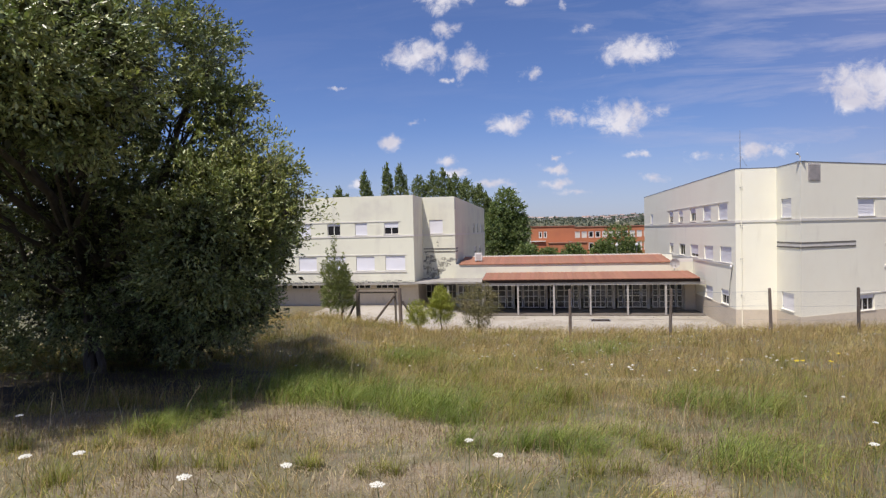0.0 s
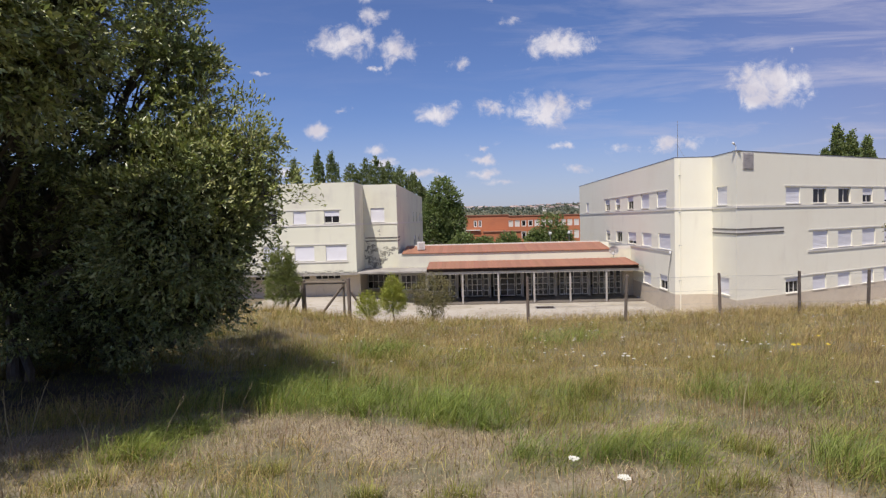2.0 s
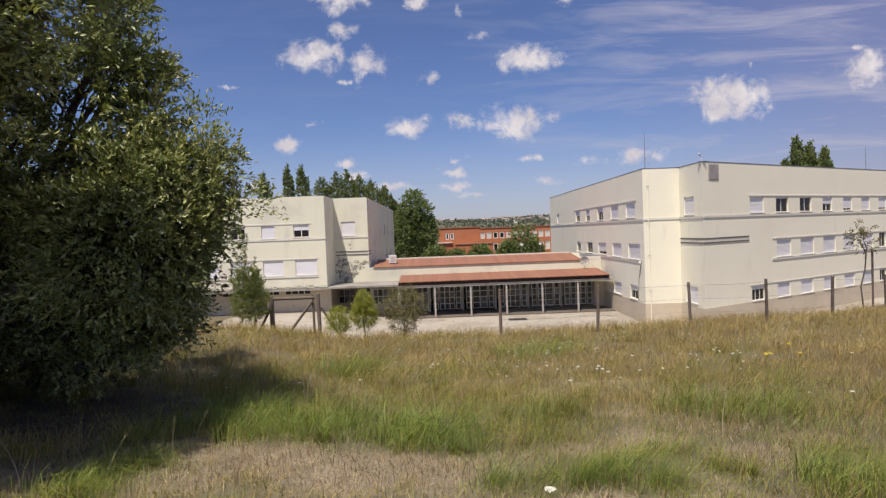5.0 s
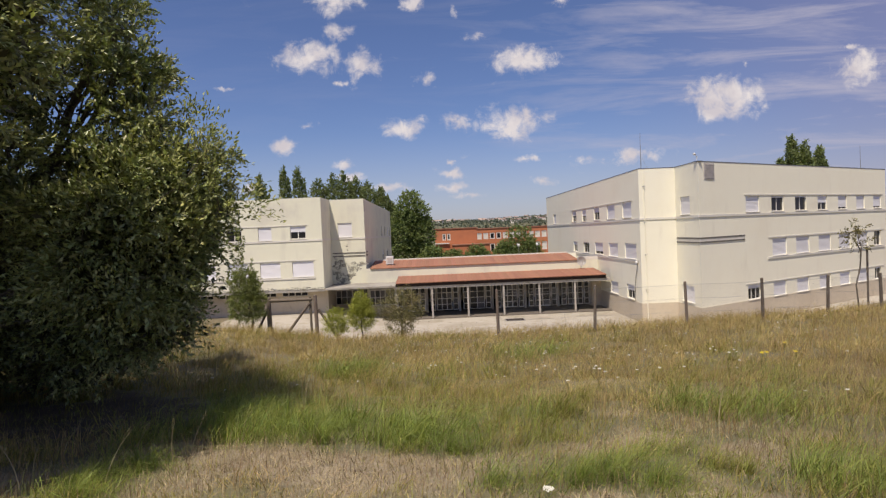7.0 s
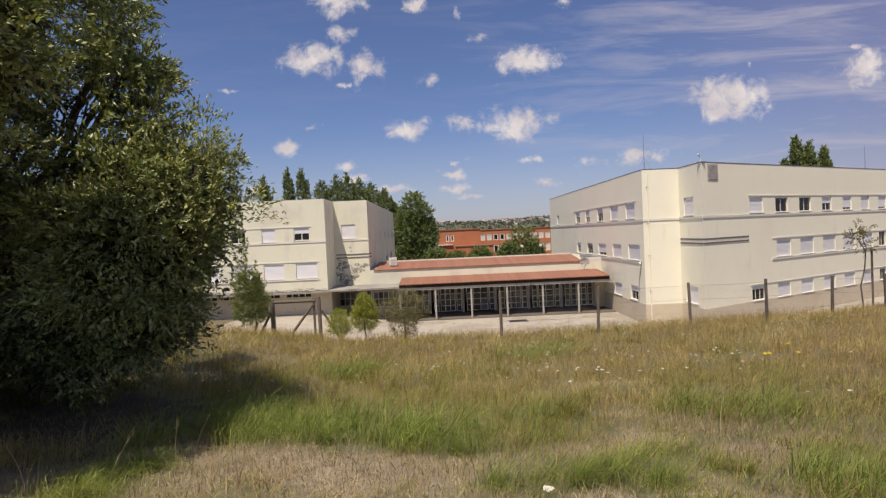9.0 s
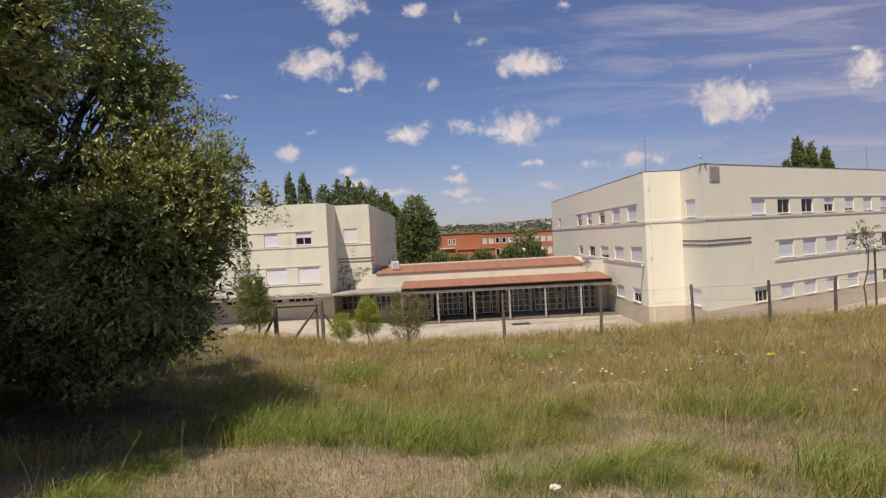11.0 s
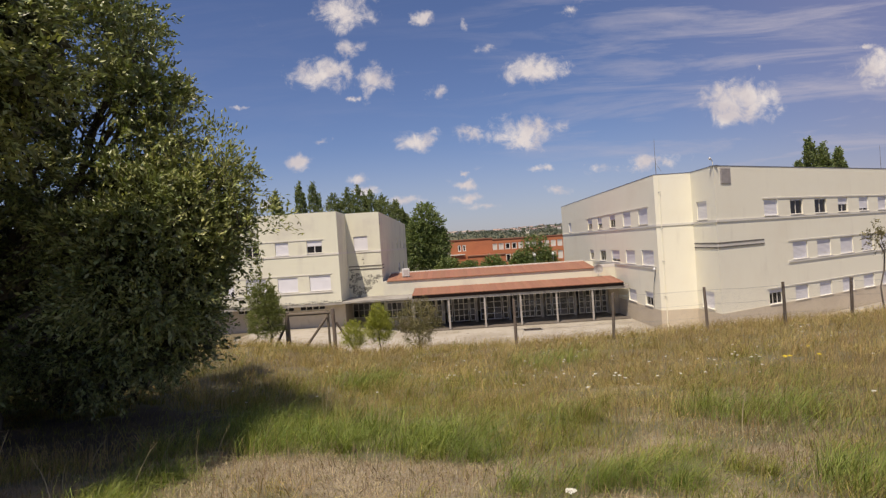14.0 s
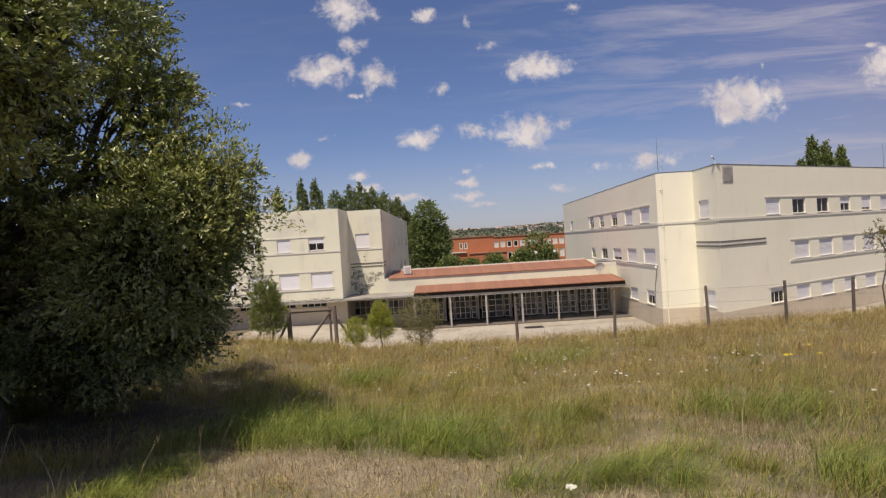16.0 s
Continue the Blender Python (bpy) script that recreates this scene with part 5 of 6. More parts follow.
BANDS = [(-7.6, -2.0, -7.5, 10.5, 1500, 0.0048, 0.15), (-2.0, 5.0, -12.0, 16.0, 860, 0.0056, 0.22), (5.0, 12.0, -16.0, 22.0, 360, 0.0085, 0.28), (12.0, 21.5, -18.0, 32.0, 270, 0.0095, 0.34), (-14.0, -7.6, -10.0, 12.0, 80, 0.006, 0.25)]
gr = np.random.default_rng(21)
for q, (y0, y1, x0, x1, density, width, tall) in enumerate(BANDS):
    n = int((y1 - y0) * (x1 - x0) * density)
    # most leaves stand in tussocks, leaning out from their middle
    per = 34
    cx, cy = gr.uniform(x0, x1, n // per + 1), gr.uniform(y0, y1, n // per + 1)
    spread = np.repeat(gr.uniform(0.05, 0.2, n // per + 1) * (1 + 8 * width * 10), per)[:n]
    ox, oy = gr.normal(0, 1, n) * spread, gr.normal(0, 1, n) * spread
    size = np.repeat(gr.uniform(0.3, 1.9, n // per + 1), per)[:n]
    taste = np.where(gr.random(n) < 0.8, np.repeat(gr.random(n // per + 1), per)[:n], gr.random(n))
    x, y = np.repeat(cx, per)[:n] + ox, np.repeat(cy, per)[:n] + oy
    out = np.stack([ox, oy], 1) / spread[:, None] * 0.28
    clump = np.sin(x * 4.1 + np.sin(y * 3.0)) * np.sin(y * 4.7 + np.sin(x * 2.6))
    bare = bare_ground(x, y)
    keep = gr.random(n) < (1 - 0.92 * bare) * (0.5 + 0.5 * clump) * (1 - 0.9 * litter_shade_share(x, y)) * (1 - 0.6 * thatch_share(x, y))
    x, y, clump, bare, out, size, taste = x[keep], y[keep], clump[keep], bare[keep], out[keep], size[keep], taste[keep]
    lush, green = lush_share(x, y), greenness(x, y)
    h = tall * size * gr.uniform(0.5, 1.25, len(x)) * (1 + 0.25 * clump) * (1 - 0.55 * bare) * (1 - 0.5 * thatch_share(x, y))
    w = width * gr.uniform(0.6, 1.4, len(x))
    kind = np.where(gr.random(len(x)) < lush * 1.7, 2, np.where(taste < green, 1, 0))
    for c, (nm, mt, label) in enumerate((("dry_grass", GRASS_DRY, "dry straw-coloured meadow grass"), ("green_grass", GRASS_GREEN, "olive green meadow grass"), ("lush_grass", GRASS_LUSH, "lush bright green grass tufts"))):
        s = np.flatnonzero(kind == c)
        if c == 2:
            s = np.repeat(s, 2)
        if len(s) > 10:
            jx, jy = (gr.normal(0, 0.05, len(s)), gr.normal(0, 0.05, len(s))) if c == 2 else (0, 0)
            blades(nm, x[s] + jx, y[s] + jy, h[s] * (1.75 if c == 2 else 1.0 + 0.9 * lush[s]), w[s], np.full(len(s), 1.6 if c == 2 else 1.35), mt, 100 + q * 10 + c, (0.75, -0.15) if c == 2 else (0.3, -0.1), label, out[s] + (0 if c == 2 else wind(x[s], y[s])))
    # thin stems with brown seed heads standing above the leaves
    n = int((y1 - y0) * (x1 - x0) * density * (0.06 if q == 0 else 0.13))
    x, y = gr.uniform(x0, x1, n), gr.uniform(y0, y1, n)
    s = (gr.random(n) < (1 - bare_ground(x, y)) * (1 - lush_share(x, y)) * (1 - litter_shade_share(x, y))) & (np.sin(x * 0.8 + 1) * np.sin(y * 0.7) > -0.6)
    blades("seed_stems", x[s], y[s], tall * gr.uniform(1.2, 2.0, s.sum()), width * gr.uniform(0.5, 1.0, s.sum()), np.full(s.sum(), 0.35), SEED, 200 + q, (0.3, 0.0), "thin brown flowering grass stems")
n = 130000
x, y = gr.uniform(-6, 10, n), gr.uniform(-6.2, 4.0, n)
s = gr.random(n) < np.maximum(np.maximum(bare_ground(x, y), 0.9 * thatch_share(x, y)), 0.16) * (1 - 0.93 * litter_shade_share(x, y)) * (1 - 0.8 * ease(x - y, 7, 9))
blades("straw", x[s], y[s], gr.uniform(0.04, 0.16, s.sum()), gr.uniform(0.003, 0.008, s.sum()), np.full(s.sum(), 1.9), STRAW, 300, (0.0, 0.0), "flattened pale straw on the trodden strip and between tufts")

DEAD = leaf_material("dead_brown_stems", (0.24, 0.17, 0.11), (0.33, 0.25, 0.16), 1.5, 0.4, 0.9, 0.15)
n = 90000
x, y = gr.uniform(-6, 15, n), gr.uniform(-6.5, 6.0, n)
s = gr.random(n) < (0.12 * (1 - ease(y, 0, 3)) + 0.25 * bare_ground(x, y) + 0.6 * ease(x - 0.55 * np.maximum(y, -2), 4.2, 7)) * (1 - litter_shade_share(x, y))
blades("dead_stems", x[s], y[s], gr.uniform(0.1, 0.36, s.sum()), gr.uniform(0.002, 0.005, s.sum()), np.full(s.sum(), 0.5), DEAD, 310, (0.1, 0.0), "thin dead brown stems in the dry grass")

n = 30000
x, y = gr.uniform(-5, 8, n), gr.uniform(-6.5, -1.0, n)
s = gr.random(n) < bare_ground(x, y) * 0.6
blades("dead_stems", x[s], y[s], gr.uniform(0.05, 0.14, s.sum()), gr.uniform(0.004, 0.009, s.sum()), np.full(s.sum(), 2.1), DEAD, 320, (0.1, 0.0), "brown broken stems lying on the trodden strip")

# tall arching tussocks
def tussock(label, mat, count, length, wide, lean, seed):
    r = np.random.default_rng(seed)
    e = thing("grass_tussock", label, "grass", group="grass tussocks in the meadow")
    ang = r.uniform(0, math.tau, count)
    foot = np.abs(r.normal(0, wide, count))
    out = np.stack([np.cos(ang), np.sin(ang)], 1)
    size = length * r.uniform(0.45, 1.1, count)
    arch = r.uniform(0.25, 1.0, count)
    side = np.stack([-np.sin(ang), np.cos(ang), np.zeros(count)], 1)
    width = r.uniform(0.0022, 0.0042, count)
    rows = []
    for q in (0.0, 0.3, 0.55, 0.8, 1.0):
        reach = foot + size * arch * q ** 1.7 * 0.75
        z = size * (q - 0.5 * arch * q * q) - 0.03
        c = np.stack([out[:, 0] * reach + lean[0] * size * q * q, out[:, 1] * reach + lean[1] * size * q * q, z], 1)
        w_ = side * (width * (1.0 - 0.85 * q))[:, None]
        rows += [c - w_, c + w_]
    v = np.stack(rows, 1).reshape(-1, 3)
    k_ = np.arange(count)[:, None] * 10
    quads = np.concatenate([k_ + np.array([[2 * q, 2 * q + 1, 2 * q + 3, 2 * q + 2]]) for q in range(4)], 1).reshape(-1, 4)
    o = new("leaf_tuft", fast_mesh("leaf_tuft", v, quads, mat))
    o.parent = e
    return e


TUFTS = [(5.3, -0.5), (5.75, -1.1), (4.85, 0.1), (5.9, -0.1), (4.9, -1.0), (2.45, -3.5), (2.75, -3.45), (3.05, -3.75), (4.4, -3.5), (4.6, -3.9), (-1.85, -2.2), (-2.15, -2.7), (-2.0, -3.1), (-2.4, -2.0), (1.75, -3.4), (3.0, -0.4), (3.6, 0.8), (2.2, -0.2),
         (-1.35, 8.0), (-1.0, 8.3), (-1.7, 7.7), (4.3, 10.4), (3.8, 10.1), (4.9, 10.6), (6.4, 3.2), (7.2, -0.6), (6.6, -1.8), (1.2, 3.1), (0.2, 4.6), (8.4, 5.6), (-0.4, 5.4), (2.9, 5.9)]
SMALL_TUFTS = [(-4.68, -2.1), (-2.72, -4.31), (-1.92, -4.29), (-0.45, -4.66), (-0.36, -3.77), (-0.54, 0.51), (1.3, -4.32), (-2.17, -3.32), (0.51, -4.52), (-1.28, -5.32), (3.29, -4.32), (3.83, -3.49)]
band = random.Random(77)
for k in range(26):
    x = band.uniform(-2.3, 1.7)
    TUFTS.append((x, float(np.interp(x, EDGE_X, EDGE_Y)) + band.uniform(0.1, 1.9)))
pale = tussock("pale green arching tussock of long meadow grass", GRASS_GREEN, 150, 0.62, 0.06, (0.22, -0.05), 5)
dark = tussock("fresh green tussock of bent grass", GRASS_LUSH, 150, 0.46, 0.07, (0.4, -0.1), 6)
for k, (x, y) in enumerate(TUFTS):
    which = pale if k < 5 or 15 <= k < 18 or 24 <= k < 32 else dark
    q = band.uniform(0.7, 1.15)
    m = pose(x, y, ground_at(x, y), 0, 0, band.uniform(-35, 35)) @ Matrix.Diagonal((q, q, q * band.uniform(0.8, 1.1), 1))
    if k in (0, 5):
        which.matrix_basis = m
    else:
        copy_thing(which, m)
short = tussock("short olive green tuft of meadow grass", GRASS_GREEN, 130, 0.26, 0.09, (0.1, 0.0), 7)
for k, (x, y) in enumerate(SMALL_TUFTS):
    for q in range(3):
        px_, py_ = x + band.uniform(-0.3, 0.3) * (q > 0), y + band.uniform(-0.2, 0.2) * (q > 0)
        m = pose(px_, py_, ground_at(px_, py_), 0, 0, band.uniform(0, 360)) @ Matrix.Scale(band.uniform(0.7, 1.2), 4)
        if k == q == 0:
            short.matrix_basis = m
        else:
            copy_thing(short, m)

# wild carrot flowers
WHITE = material("white_umbel", (0.78, 0.77, 0.68), 0.8, spots=((60, 0.4, 0.7, (0.62, 0.62, 0.5), 0.6),))
STEM = material("green_stem", (0.16, 0.19, 0.07), 0.8, spots=((10, 0.4, 0.7, (0.22, 0.2, 0.1), 0.6),))
YELLOW = material("yellow_petals", (0.72, 0.55, 0.03), 0.7, spots=((50, 0.4, 0.7, (0.6, 0.42, 0.02), 0.6),))


def umbel(mat, name, label, height, radius, seed):
    r = random.Random(seed)
    e = thing(name, label, "flower", group="wild flowers in the meadow")
    part("stem", tube(bmesh.new(), [(0, 0, -0.05), (0.02, 0.01, height * 0.5), (0.0, 0.0, height)], [0.004, 0.003, 0.002], 5), STEM, e)
    bm = bmesh.new()
    for k in range(26):
        a_, q = k * 2.39996, radius * math.sqrt((k + 0.5) / 26)
        c = Vector((math.cos(a_) * q, math.sin(a_) * q, height + 0.012 - 0.25 * q * q / radius + r.uniform(-0.003, 0.003)))
        s = radius * r.uniform(0.16, 0.24)
        ring = [bm.verts.new(c + Vector((math.cos(t_ * math.tau / 6) * s, math.sin(t_ * math.tau / 6) * s, -0.004))) for t_ in range(6)]
        hub = bm.verts.new(c + Vector((0, 0, 0.006)))
        for t_ in range(6):
            bm.faces.new((ring[t_], ring[(t_ + 1) % 6], hub))
    part("flower_head", bm, mat, e)
    return e


first = umbel(WHITE, "wild_carrot", "white wild carrot umbel on a thin green stem", 0.36, 0.036, 1)
SPOTS = [(2.01, -4.6), (-2.93, -4.03), (-1.29, -5.59), (-0.81, -5.6), (0.29, -5.98), (0.73, -5.39), (2.28, -4.9), (1.6, -5.96),
         (6.37, -0.33), (6.14, -2.61), (5.51, -3.85),
         (4.26, 3.86), (4.39, 2.84), (4.36, 2.26), (4.56, 2.16), (3.47, 1.18), (7.26, 3.16), (10.21, 4.12), (6.75, -0.71), (-2.38, 10.19), (-2.05, 9.1), (0.22, 11.36), (0.61, 8.54), (1.07, 5.49), (1.15, 5.77), (1.84, 7.92), (2.85, 7.7), (3.04, 7.28), (5.28, 10.66), (1.38, 10.28), (-0.34, 13.75)]
fr = random.Random(12)
while len(SPOTS) < 215:
    q = 17.5 - 14.5 * fr.random() ** 1.5
    p = (fr.gauss(3 + 0.45 * q, 2.5 + 0.4 * q), q)
    if -4 < p[0] < 24:
        SPOTS.append(p)
for k, (x, y) in enumerate(SPOTS):
    lean = 0.2 if y < -3 else 1.0
    m = pose(x, y, ground_at(x, y), fr.uniform(-14, 4) * lean, fr.uniform(-10, 10) * lean, fr.uniform(0, 360))
    s = fr.uniform(0.75, 1.05) if y < -3 else fr.uniform(0.6, 0.95)
    wide = s * (1.3 if y < -3 else 1.0)
    if k == 0:
        first.scale = (1, 1, 1)
        first.matrix_basis = m
    else:
        copy_thing(first, m @ Matrix.Diagonal((wide, wide, s, 1)))
ragwort = umbel(YELLOW, "ragwort", "yellow ragwort on a tall dark stem", 0.55, 0.038, 2)
ragwort.matrix_basis = pose(7.58, 2.81, ground_at(7.58, 2.81))
for x, y in ((7.66, 2.86), (7.5, 2.74), (9.3, 5.0), (8.0, 2.5)):
    copy_thing(ragwort, pose(x, y, ground_at(x, y), 4, 0, 40))

# fittings of the school
def pole(name, label, category, x, y, z0, z1, r=0.02):
    e = thing(name, label, category, at=(x, y, z0))
    part("mast", tube(bmesh.new(), [(0, 0, -0.1), (0, 0, (z1 - z0) * 0.5), (0, 0, z1 - z0)], [r, r * 0.7, r * 0.4], 6), IRON, e)
    part("foot", boxes((-0.12, 0.12, -0.12, 0.12, -0.05, 0.03)), IRON, e)
    return e


mast = pole("roof_antenna", "thin steel antenna mast on the flat roof", "antenna", 17.3, 36.0, 5.5, 8.7, 0.035)
part("stay", tube(bmesh.new(), [(0, 0, 1.4), (0.6, 0.5, 0.7), (1.1, 1.0, 0.02)], [0.008] * 3, 4), IRON, mast)
pole("roof_antenna", "thin steel antenna mast at the roof's far end", "antenna", 40.6, 44.6, 5.5, 8.1, 0.035)
bm = tube(bmesh.new(), [(18.75, 29.75, 5.68), (18.75, 29.75, 6.0), (18.55, 29.6, 6.12)], [0.03, 0.03, 0.03], 6)
e = thing("roof_lamp", "small white lamp on a bent arm at the roof corner", "lamp")
part("arm", bm, DISH, e)
part("head", tube(bmesh.new(), [(18.62, 29.65, 6.1), (18.5, 29.56, 6.16), (18.42, 29.5, 6.14)], [0.05, 0.08, 0.05], 8), DISH, e)

dish = thing("satellite_dish", "round white satellite dish on the gallery roof", "dish", at=(14.35, 43.6, -1.95))
bm = bmesh.new()
rings = []
for k in range(5):
    q = k / 4
    rings.append([bm.verts.new((math.cos(t * math.tau / 20) * 0.42 * q, -0.12 * (q * q) , 0.62 + math.sin(t * math.tau / 20) * 0.42 * q)) for t in range(20)] if k else [bm.verts.new((0, 0, 0.62))])
for t in range(20):
    bm.faces.new((rings[0][0], rings[1][t], rings[1][(t + 1) % 20]))
    for k in range(1, 4):
        bm.faces.new((rings[k][t], rings[k + 1][t], rings[k + 1][(t + 1) % 20], rings[k][(t + 1) % 20]))
bmesh.ops.solidify(bm, geom=bm.faces[:], thickness=0.015)
part("bowl", bm, DISH, dish)
part("stand", tube(bmesh.new(), [(0, 0.05, 0.0), (0, 0.05, 0.6), (0, 0.03, 0.64)], [0.03, 0.03, 0.02], 6), IRON, dish)
part("feed_arm", tube(bmesh.new(), [(0, -0.05, 0.25), (0, -0.35, 0.45), (0, -0.4, 0.6)], [0.012] * 3, 5), IRON, dish)

unit_box = thing("air_conditioner", "white air conditioning unit on the gallery roof", "air conditioner", at=(-2.95, 45.6, -1.06))
part("casing", bevelled(boxes((-0.35, 0.35, -0.2, 0.2, 0.12, 0.85)), 0.02), DISH, unit_box)
part("grille", boxes((-0.2, 0.25, -0.215, -0.203, 0.25, 0.72)), VENT, unit_box)
part("foot", boxes((-0.3, -0.2, -0.2, 0.2, 0.0, 0.118)), IRON, unit_box)
part("foot", boxes((0.2, 0.3, -0.2, 0.2, 0.0, 0.118)), IRON, unit_box)

pipe = thing("downpipe", "white downpipe beside the building's corner", "pipe")
part("pipe", tube(bmesh.new(), [(16.35, 32.92, -5.4), (16.35, 32.92, 0.0), (16.35, 32.92, 5.5)], [0.035] * 3, 8), STUCCO, pipe)
for z in (-3.0, -0.5, 1.8, 4.4):
    part("bracket", boxes((16.28, 16.42, 32.9, 33.0, z, z + 0.05)), IRON, pipe)
cable = thing("wall_cable", "loose dark cable hanging down the wall", "cable")
part("cable", tube(bmesh.new(), [(15.96, 33.6, -1.0), (15.95, 34.1, -2.2), (15.95, 34.3, -3.2), (15.96, 34.35, -3.9)], [0.015] * 4, 5), GUTTER, cable)
wl = thing("wall_lamp", "small white lamp fixed to the wall", "lamp", at=(15.93, 33.6, -0.95))
part("bracket", boxes((-0.02, 0.068, -0.05, 0.05, -0.05, 0.05)), IRON, wl)
part("shade", tube(bmesh.new(), [(-0.06, 0, -0.12), (-0.06, 0, -0.02), (-0.06, 0, 0.04)], [0.1, 0.08, 0.03], 10), DISH, wl)


# mould stains on the old wing
def blot(seed, w, h):
    r = random.Random(seed)
    bm = bmesh.new()
    n = 22
    centre = bm.verts.new((0, -0.004, 0))
    phase = [r.uniform(0, 6.3) for _ in range(3)]
    ring = []
    for k in range(n):
        t = k * math.tau / n
        q = 1 + 0.3 * math.sin(3 * t + phase[0]) + 0.22 * math.sin(5 * t + phase[1]) + 0.16 * math.sin(9 * t + phase[2])
        ring.append(bm.verts.new((math.cos(t) * w * q, -0.004, math.sin(t) * h * q)))
    for k in range(n):
        bm.faces.new((centre, ring[k], ring[(k + 1) % n]))
    return bm


for k, (u, z, w, h) in enumerate(((0.5, -1.35, 0.34, 0.85), (1.1, -1.95, 0.55, 0.32), (1.95, -0.95, 0.75, 0.36), (1.6, -1.6, 0.3, 0.2), (0.35, -0.4, 0.12, 0.35), (1.4, 0.95, 0.08, 0.1), (1.45, 0.6, 0.05, 0.08))):
    put(part("stain", blot(k, w * 1.3, h * 1.3), MOULD, left, "grey mould stain on the render"), mLB @ Matrix.Translation((u, 0, z)))

# drip stains along the lower edge of the overhang and under the sills
for k in range(16):
    u = 10.4 + k * 0.98
    put(part("stain", blot(40 + k, 0.55, 0.07 + 0.05 * (k % 3)), MOULD, left, "grey mould stain on the render"), mLF @ Matrix.Translation((u, 0, -2.42)))

# paved strip along the angled front
su, sv = np.arange(-0.5, 27.1, 1.0), np.array([-1.9, -1.8, -0.9, -0.055])
pu, pv = np.meshgrid(su, sv)
ca, sa = math.cos(ANG), math.sin(ANG)
wx_, wy_ = C_[0] + pu * ca - pv * sa, C_[1] + pu * sa + pv * ca
sv_ = np.stack([wx_.ravel(), wy_.ravel(), ground_height(wx_, wy_).ravel() + np.where(pv < -1.85, -0.05, 0.07).ravel()], 1)
i, j = np.meshgrid(np.arange(len(su) - 1), np.arange(len(sv) - 1))
a = (j * len(su) + i).ravel()
path_strip = new("pavement", fast_mesh("pavement", sv_, np.stack([a, a + 1, a + 1 + len(su), a + len(su)], 1), PAVING))
tagged(path_strip, "pale paved strip along the foot of the wing", "pavement", kind="structure")

cover = thing("drain_cover", "dark iron drain cover in the paving", "drain cover", at=(7.4, 37.5, ground_at(7.4, 37.5) + 0.07))
part("plate", boxes((-0.7, 0.7, -0.5, 0.5, -0.02, 0.012)), GUTTER, cover)
part("rim", boxes((-0.76, -0.7, -0.56, 0.56, -0.02, 0.02), (0.7, 0.76, -0.56, 0.56, -0.02, 0.02), (-0.7, 0.7, -0.56, -0.5, -0.02, 0.02), (-0.7, 0.7, 0.5, 0.56, -0.02, 0.02)), IRON, cover)

# broken stones on the yard
STONE = material("pale_rubble", (0.52, 0.48, 0.41), 0.95, spots=((4, 0.4, 0.7, (0.36, 0.33, 0.27), 0.7),), random_amount=0.2)
pebbles = random.Random(23)
stone = None
for k in range(46):
    x, y = pebbles.uniform(-6, 16), pebbles.uniform(30.5, 39.5)
    m = pose(x, y, ground_at(x, y) + 0.07, 0, 0, pebbles.uniform(0, 360)) @ Matrix.Scale(pebbles.uniform(0.5, 1.4), 4)
    if stone is None:
        stone = thing("stone", "pale broken stone lying on the school yard", "stone", group="stones on the yard")
        bm = bmesh.new()
        bmesh.ops.create_icosphere(bm, subdivisions=1, radius=0.1)
        for v in bm.verts:
            v.co = Vector((v.co.x * pebbles.uniform(0.9, 1.6), v.co.y * pebbles.uniform(0.7, 1.2), v.co.z * pebbles.uniform(0.4, 0.8) + 0.03))
        part("block", bm, STONE, stone)
        stone.matrix_basis = m
    else:
        copy_thing(stone, m)

# street lamps by the orange blocks
lamp = None
for x, y in ((16.6, 98.0), (20.5, 101.0)):
    g = ground_at(x, y)
    if lamp is None:
        lamp = thing("street_lamp", "white globe street lamp on a slim pole", "street lamp", group="street lamps", at=(x, y, g))
        part("pole", tube(bmesh.new(), [(0, 0, 0), (0, 0, 2.0), (0, 0, 4.6)], [0.06, 0.05, 0.04], 6), IRON, lamp)
        bm = bmesh.new()
        bmesh.ops.create_uvsphere(bm, u_segments=12, v_segments=8, radius=0.28, matrix=Matrix.Translation((0, 0, 4.8)))
        part("globe", bm, DISH, lamp)
    else:
        copy_thing(lamp, pose(x, y, g))

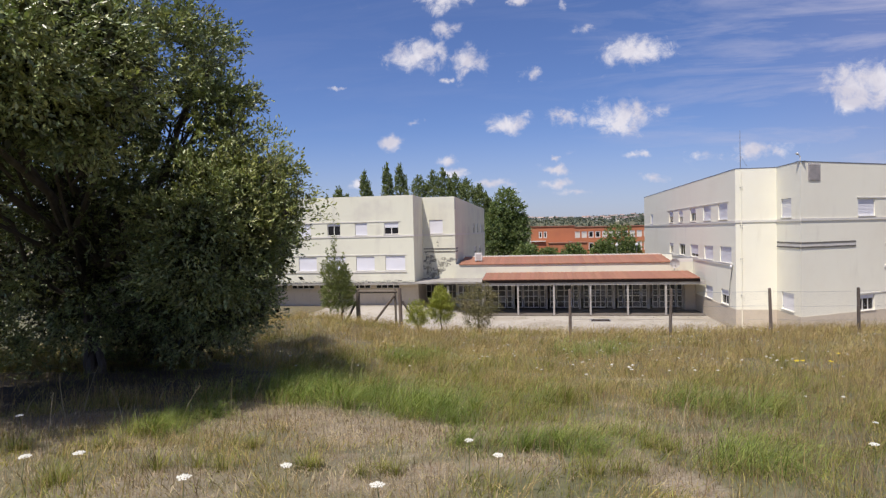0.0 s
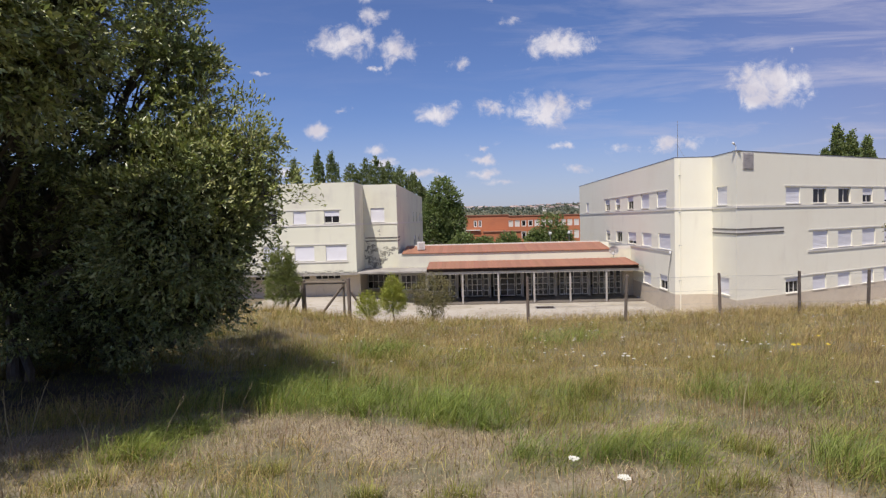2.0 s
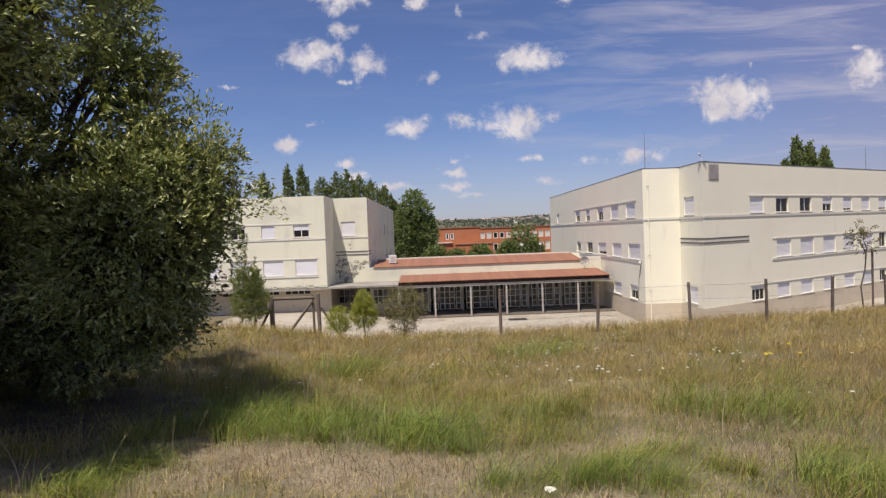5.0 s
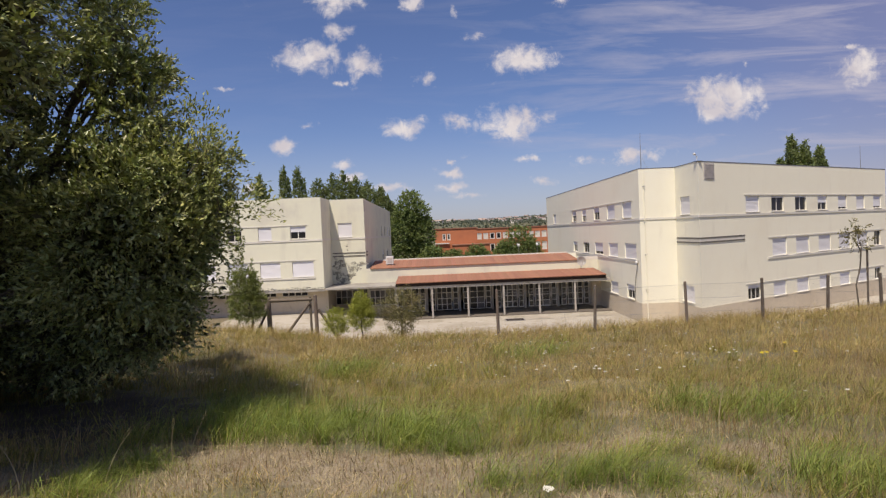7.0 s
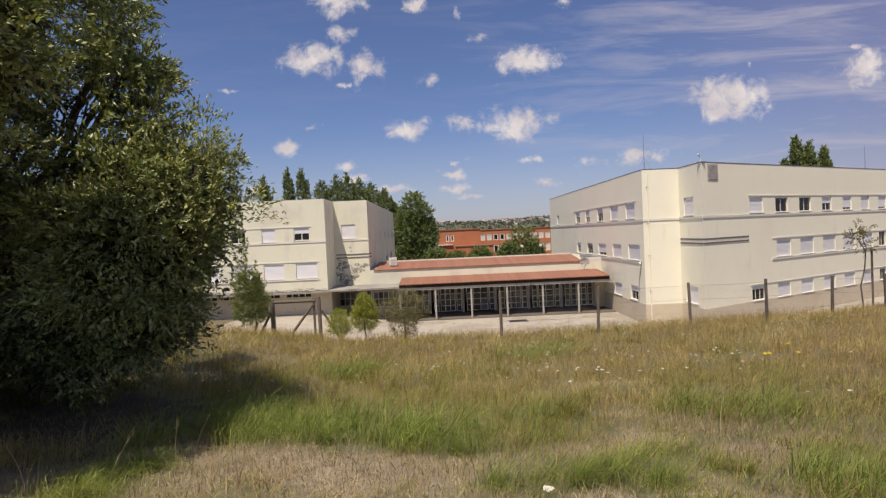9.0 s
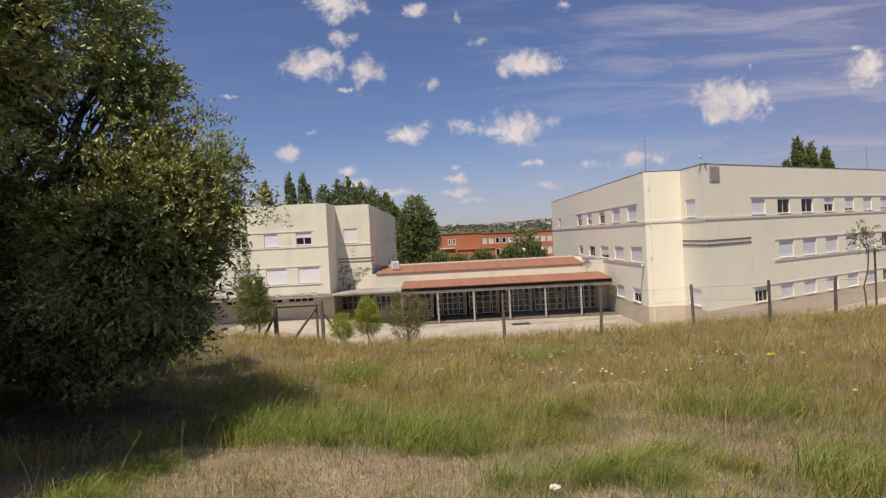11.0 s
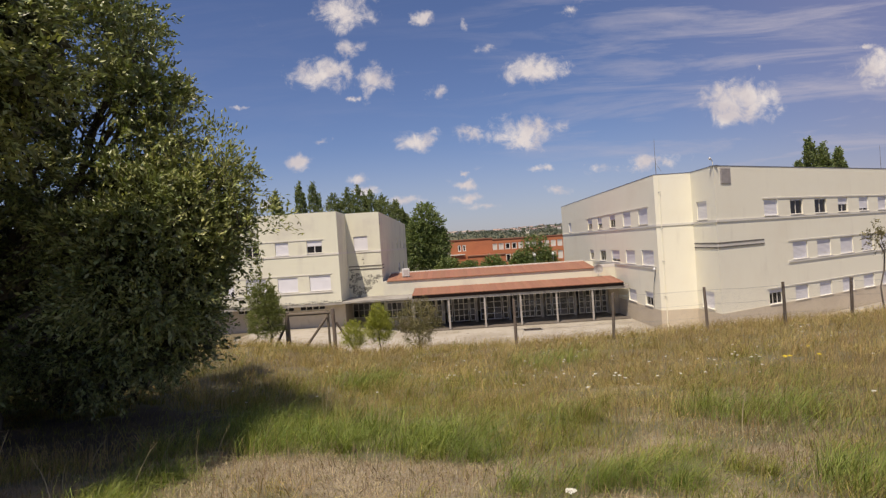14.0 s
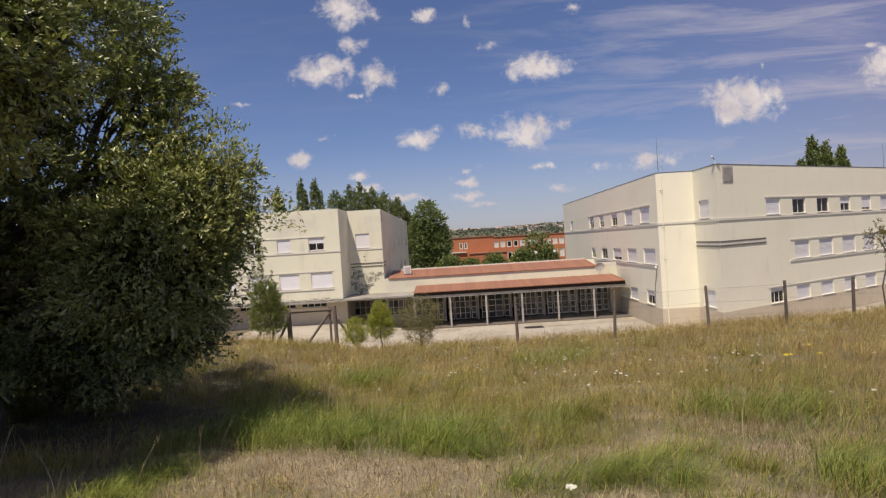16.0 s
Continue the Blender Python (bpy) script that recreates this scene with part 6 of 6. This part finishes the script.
# upright shoots of the young pine
shoots = [o for o in scene.objects if o.name.startswith("pine_tree") and not o.parent][0]
sr = random.Random(5)
for k, (x, top) in enumerate(((-0.78, 4.0), (-0.58, 4.75), (-0.38, 4.55), (-0.16, 4.2), (0.08, 3.7), (0.4, 3.1), (-0.95, 3.3))):
    y = sr.uniform(-0.25, 0.25)
    z0 = 2.9 - 0.6 * abs(x + 0.3)
    h = top - z0
    lean = sr.uniform(-0.12, 0.12)
    pts = np.array([[x + lean * h * q / 20, y, z0 + h * q / 20] for q in range(21)])
    o = new("shoot", leaf_mesh("shoot", pts, unit(np.random.default_rng(k).normal(0, 0.75, (21, 3)) + np.array([0, 0, 0.8])), NEEDLE_DARK, 14, 0.1, 0.12, 0.2, 0.8, k))
    o.parent = shoots

# tall dry stalks at the edge of the tree's shade
kinds = []
for k, (h, bend) in enumerate(((0.62, 0.3), (0.45, 0.5), (0.75, 0.12), (0.55, -0.35))):
    e = thing("dry_stalk", "pale dry bent grass stalk with a thin seed head", "stalk", group="dry stalks by the tree")
    pts = [(bend * q * q * h, 0.05 * q, h * q * (1 - 0.25 * abs(bend) * q)) for q in (0, 0.25, 0.5, 0.75, 1.0)]
    part("stem", tube(bmesh.new(), [(x, y, z - 0.03) for x, y, z in pts], [0.0055, 0.005, 0.0042, 0.0034, 0.002], 5), STRAW, e)
    o = new("seed_head", leaf_mesh("seed_head", np.array([pts[3]]), unit(np.array([[bend, 0, 0.6]])), STRAW, 26, 0.16, 0.016, 0.3, 0.5, k))
    o.parent = e
    kinds.append(e)
dr = random.Random(8)
STALKS = [(-2.2, -1.7), (-2.9, -2.3), (-3.3, -3.0), (-2.6, -2.9), (-1.7, -1.3), (-1.2, -1.0), (-3.6, -2.4), (-3.9, -3.4), (-2.0, -2.6), (-3.1, -1.5), (-0.7, 0.3), (-2.9, -3.7), (-1.5, -2.2), (-4.2, -2.7), (-0.9, 1.2), (5.2, -1.6), (4.3, -2.2), (6.6, 0.5)]
for k, (x, y) in enumerate(STALKS):
    m = pose(x, y, ground_at(x, y), dr.uniform(-12, 12), dr.uniform(-15, 15), dr.uniform(-60, 60))
    if k < 4:
        kinds[k].matrix_basis = m
    else:
        copy_thing(kinds[k % 4], m)
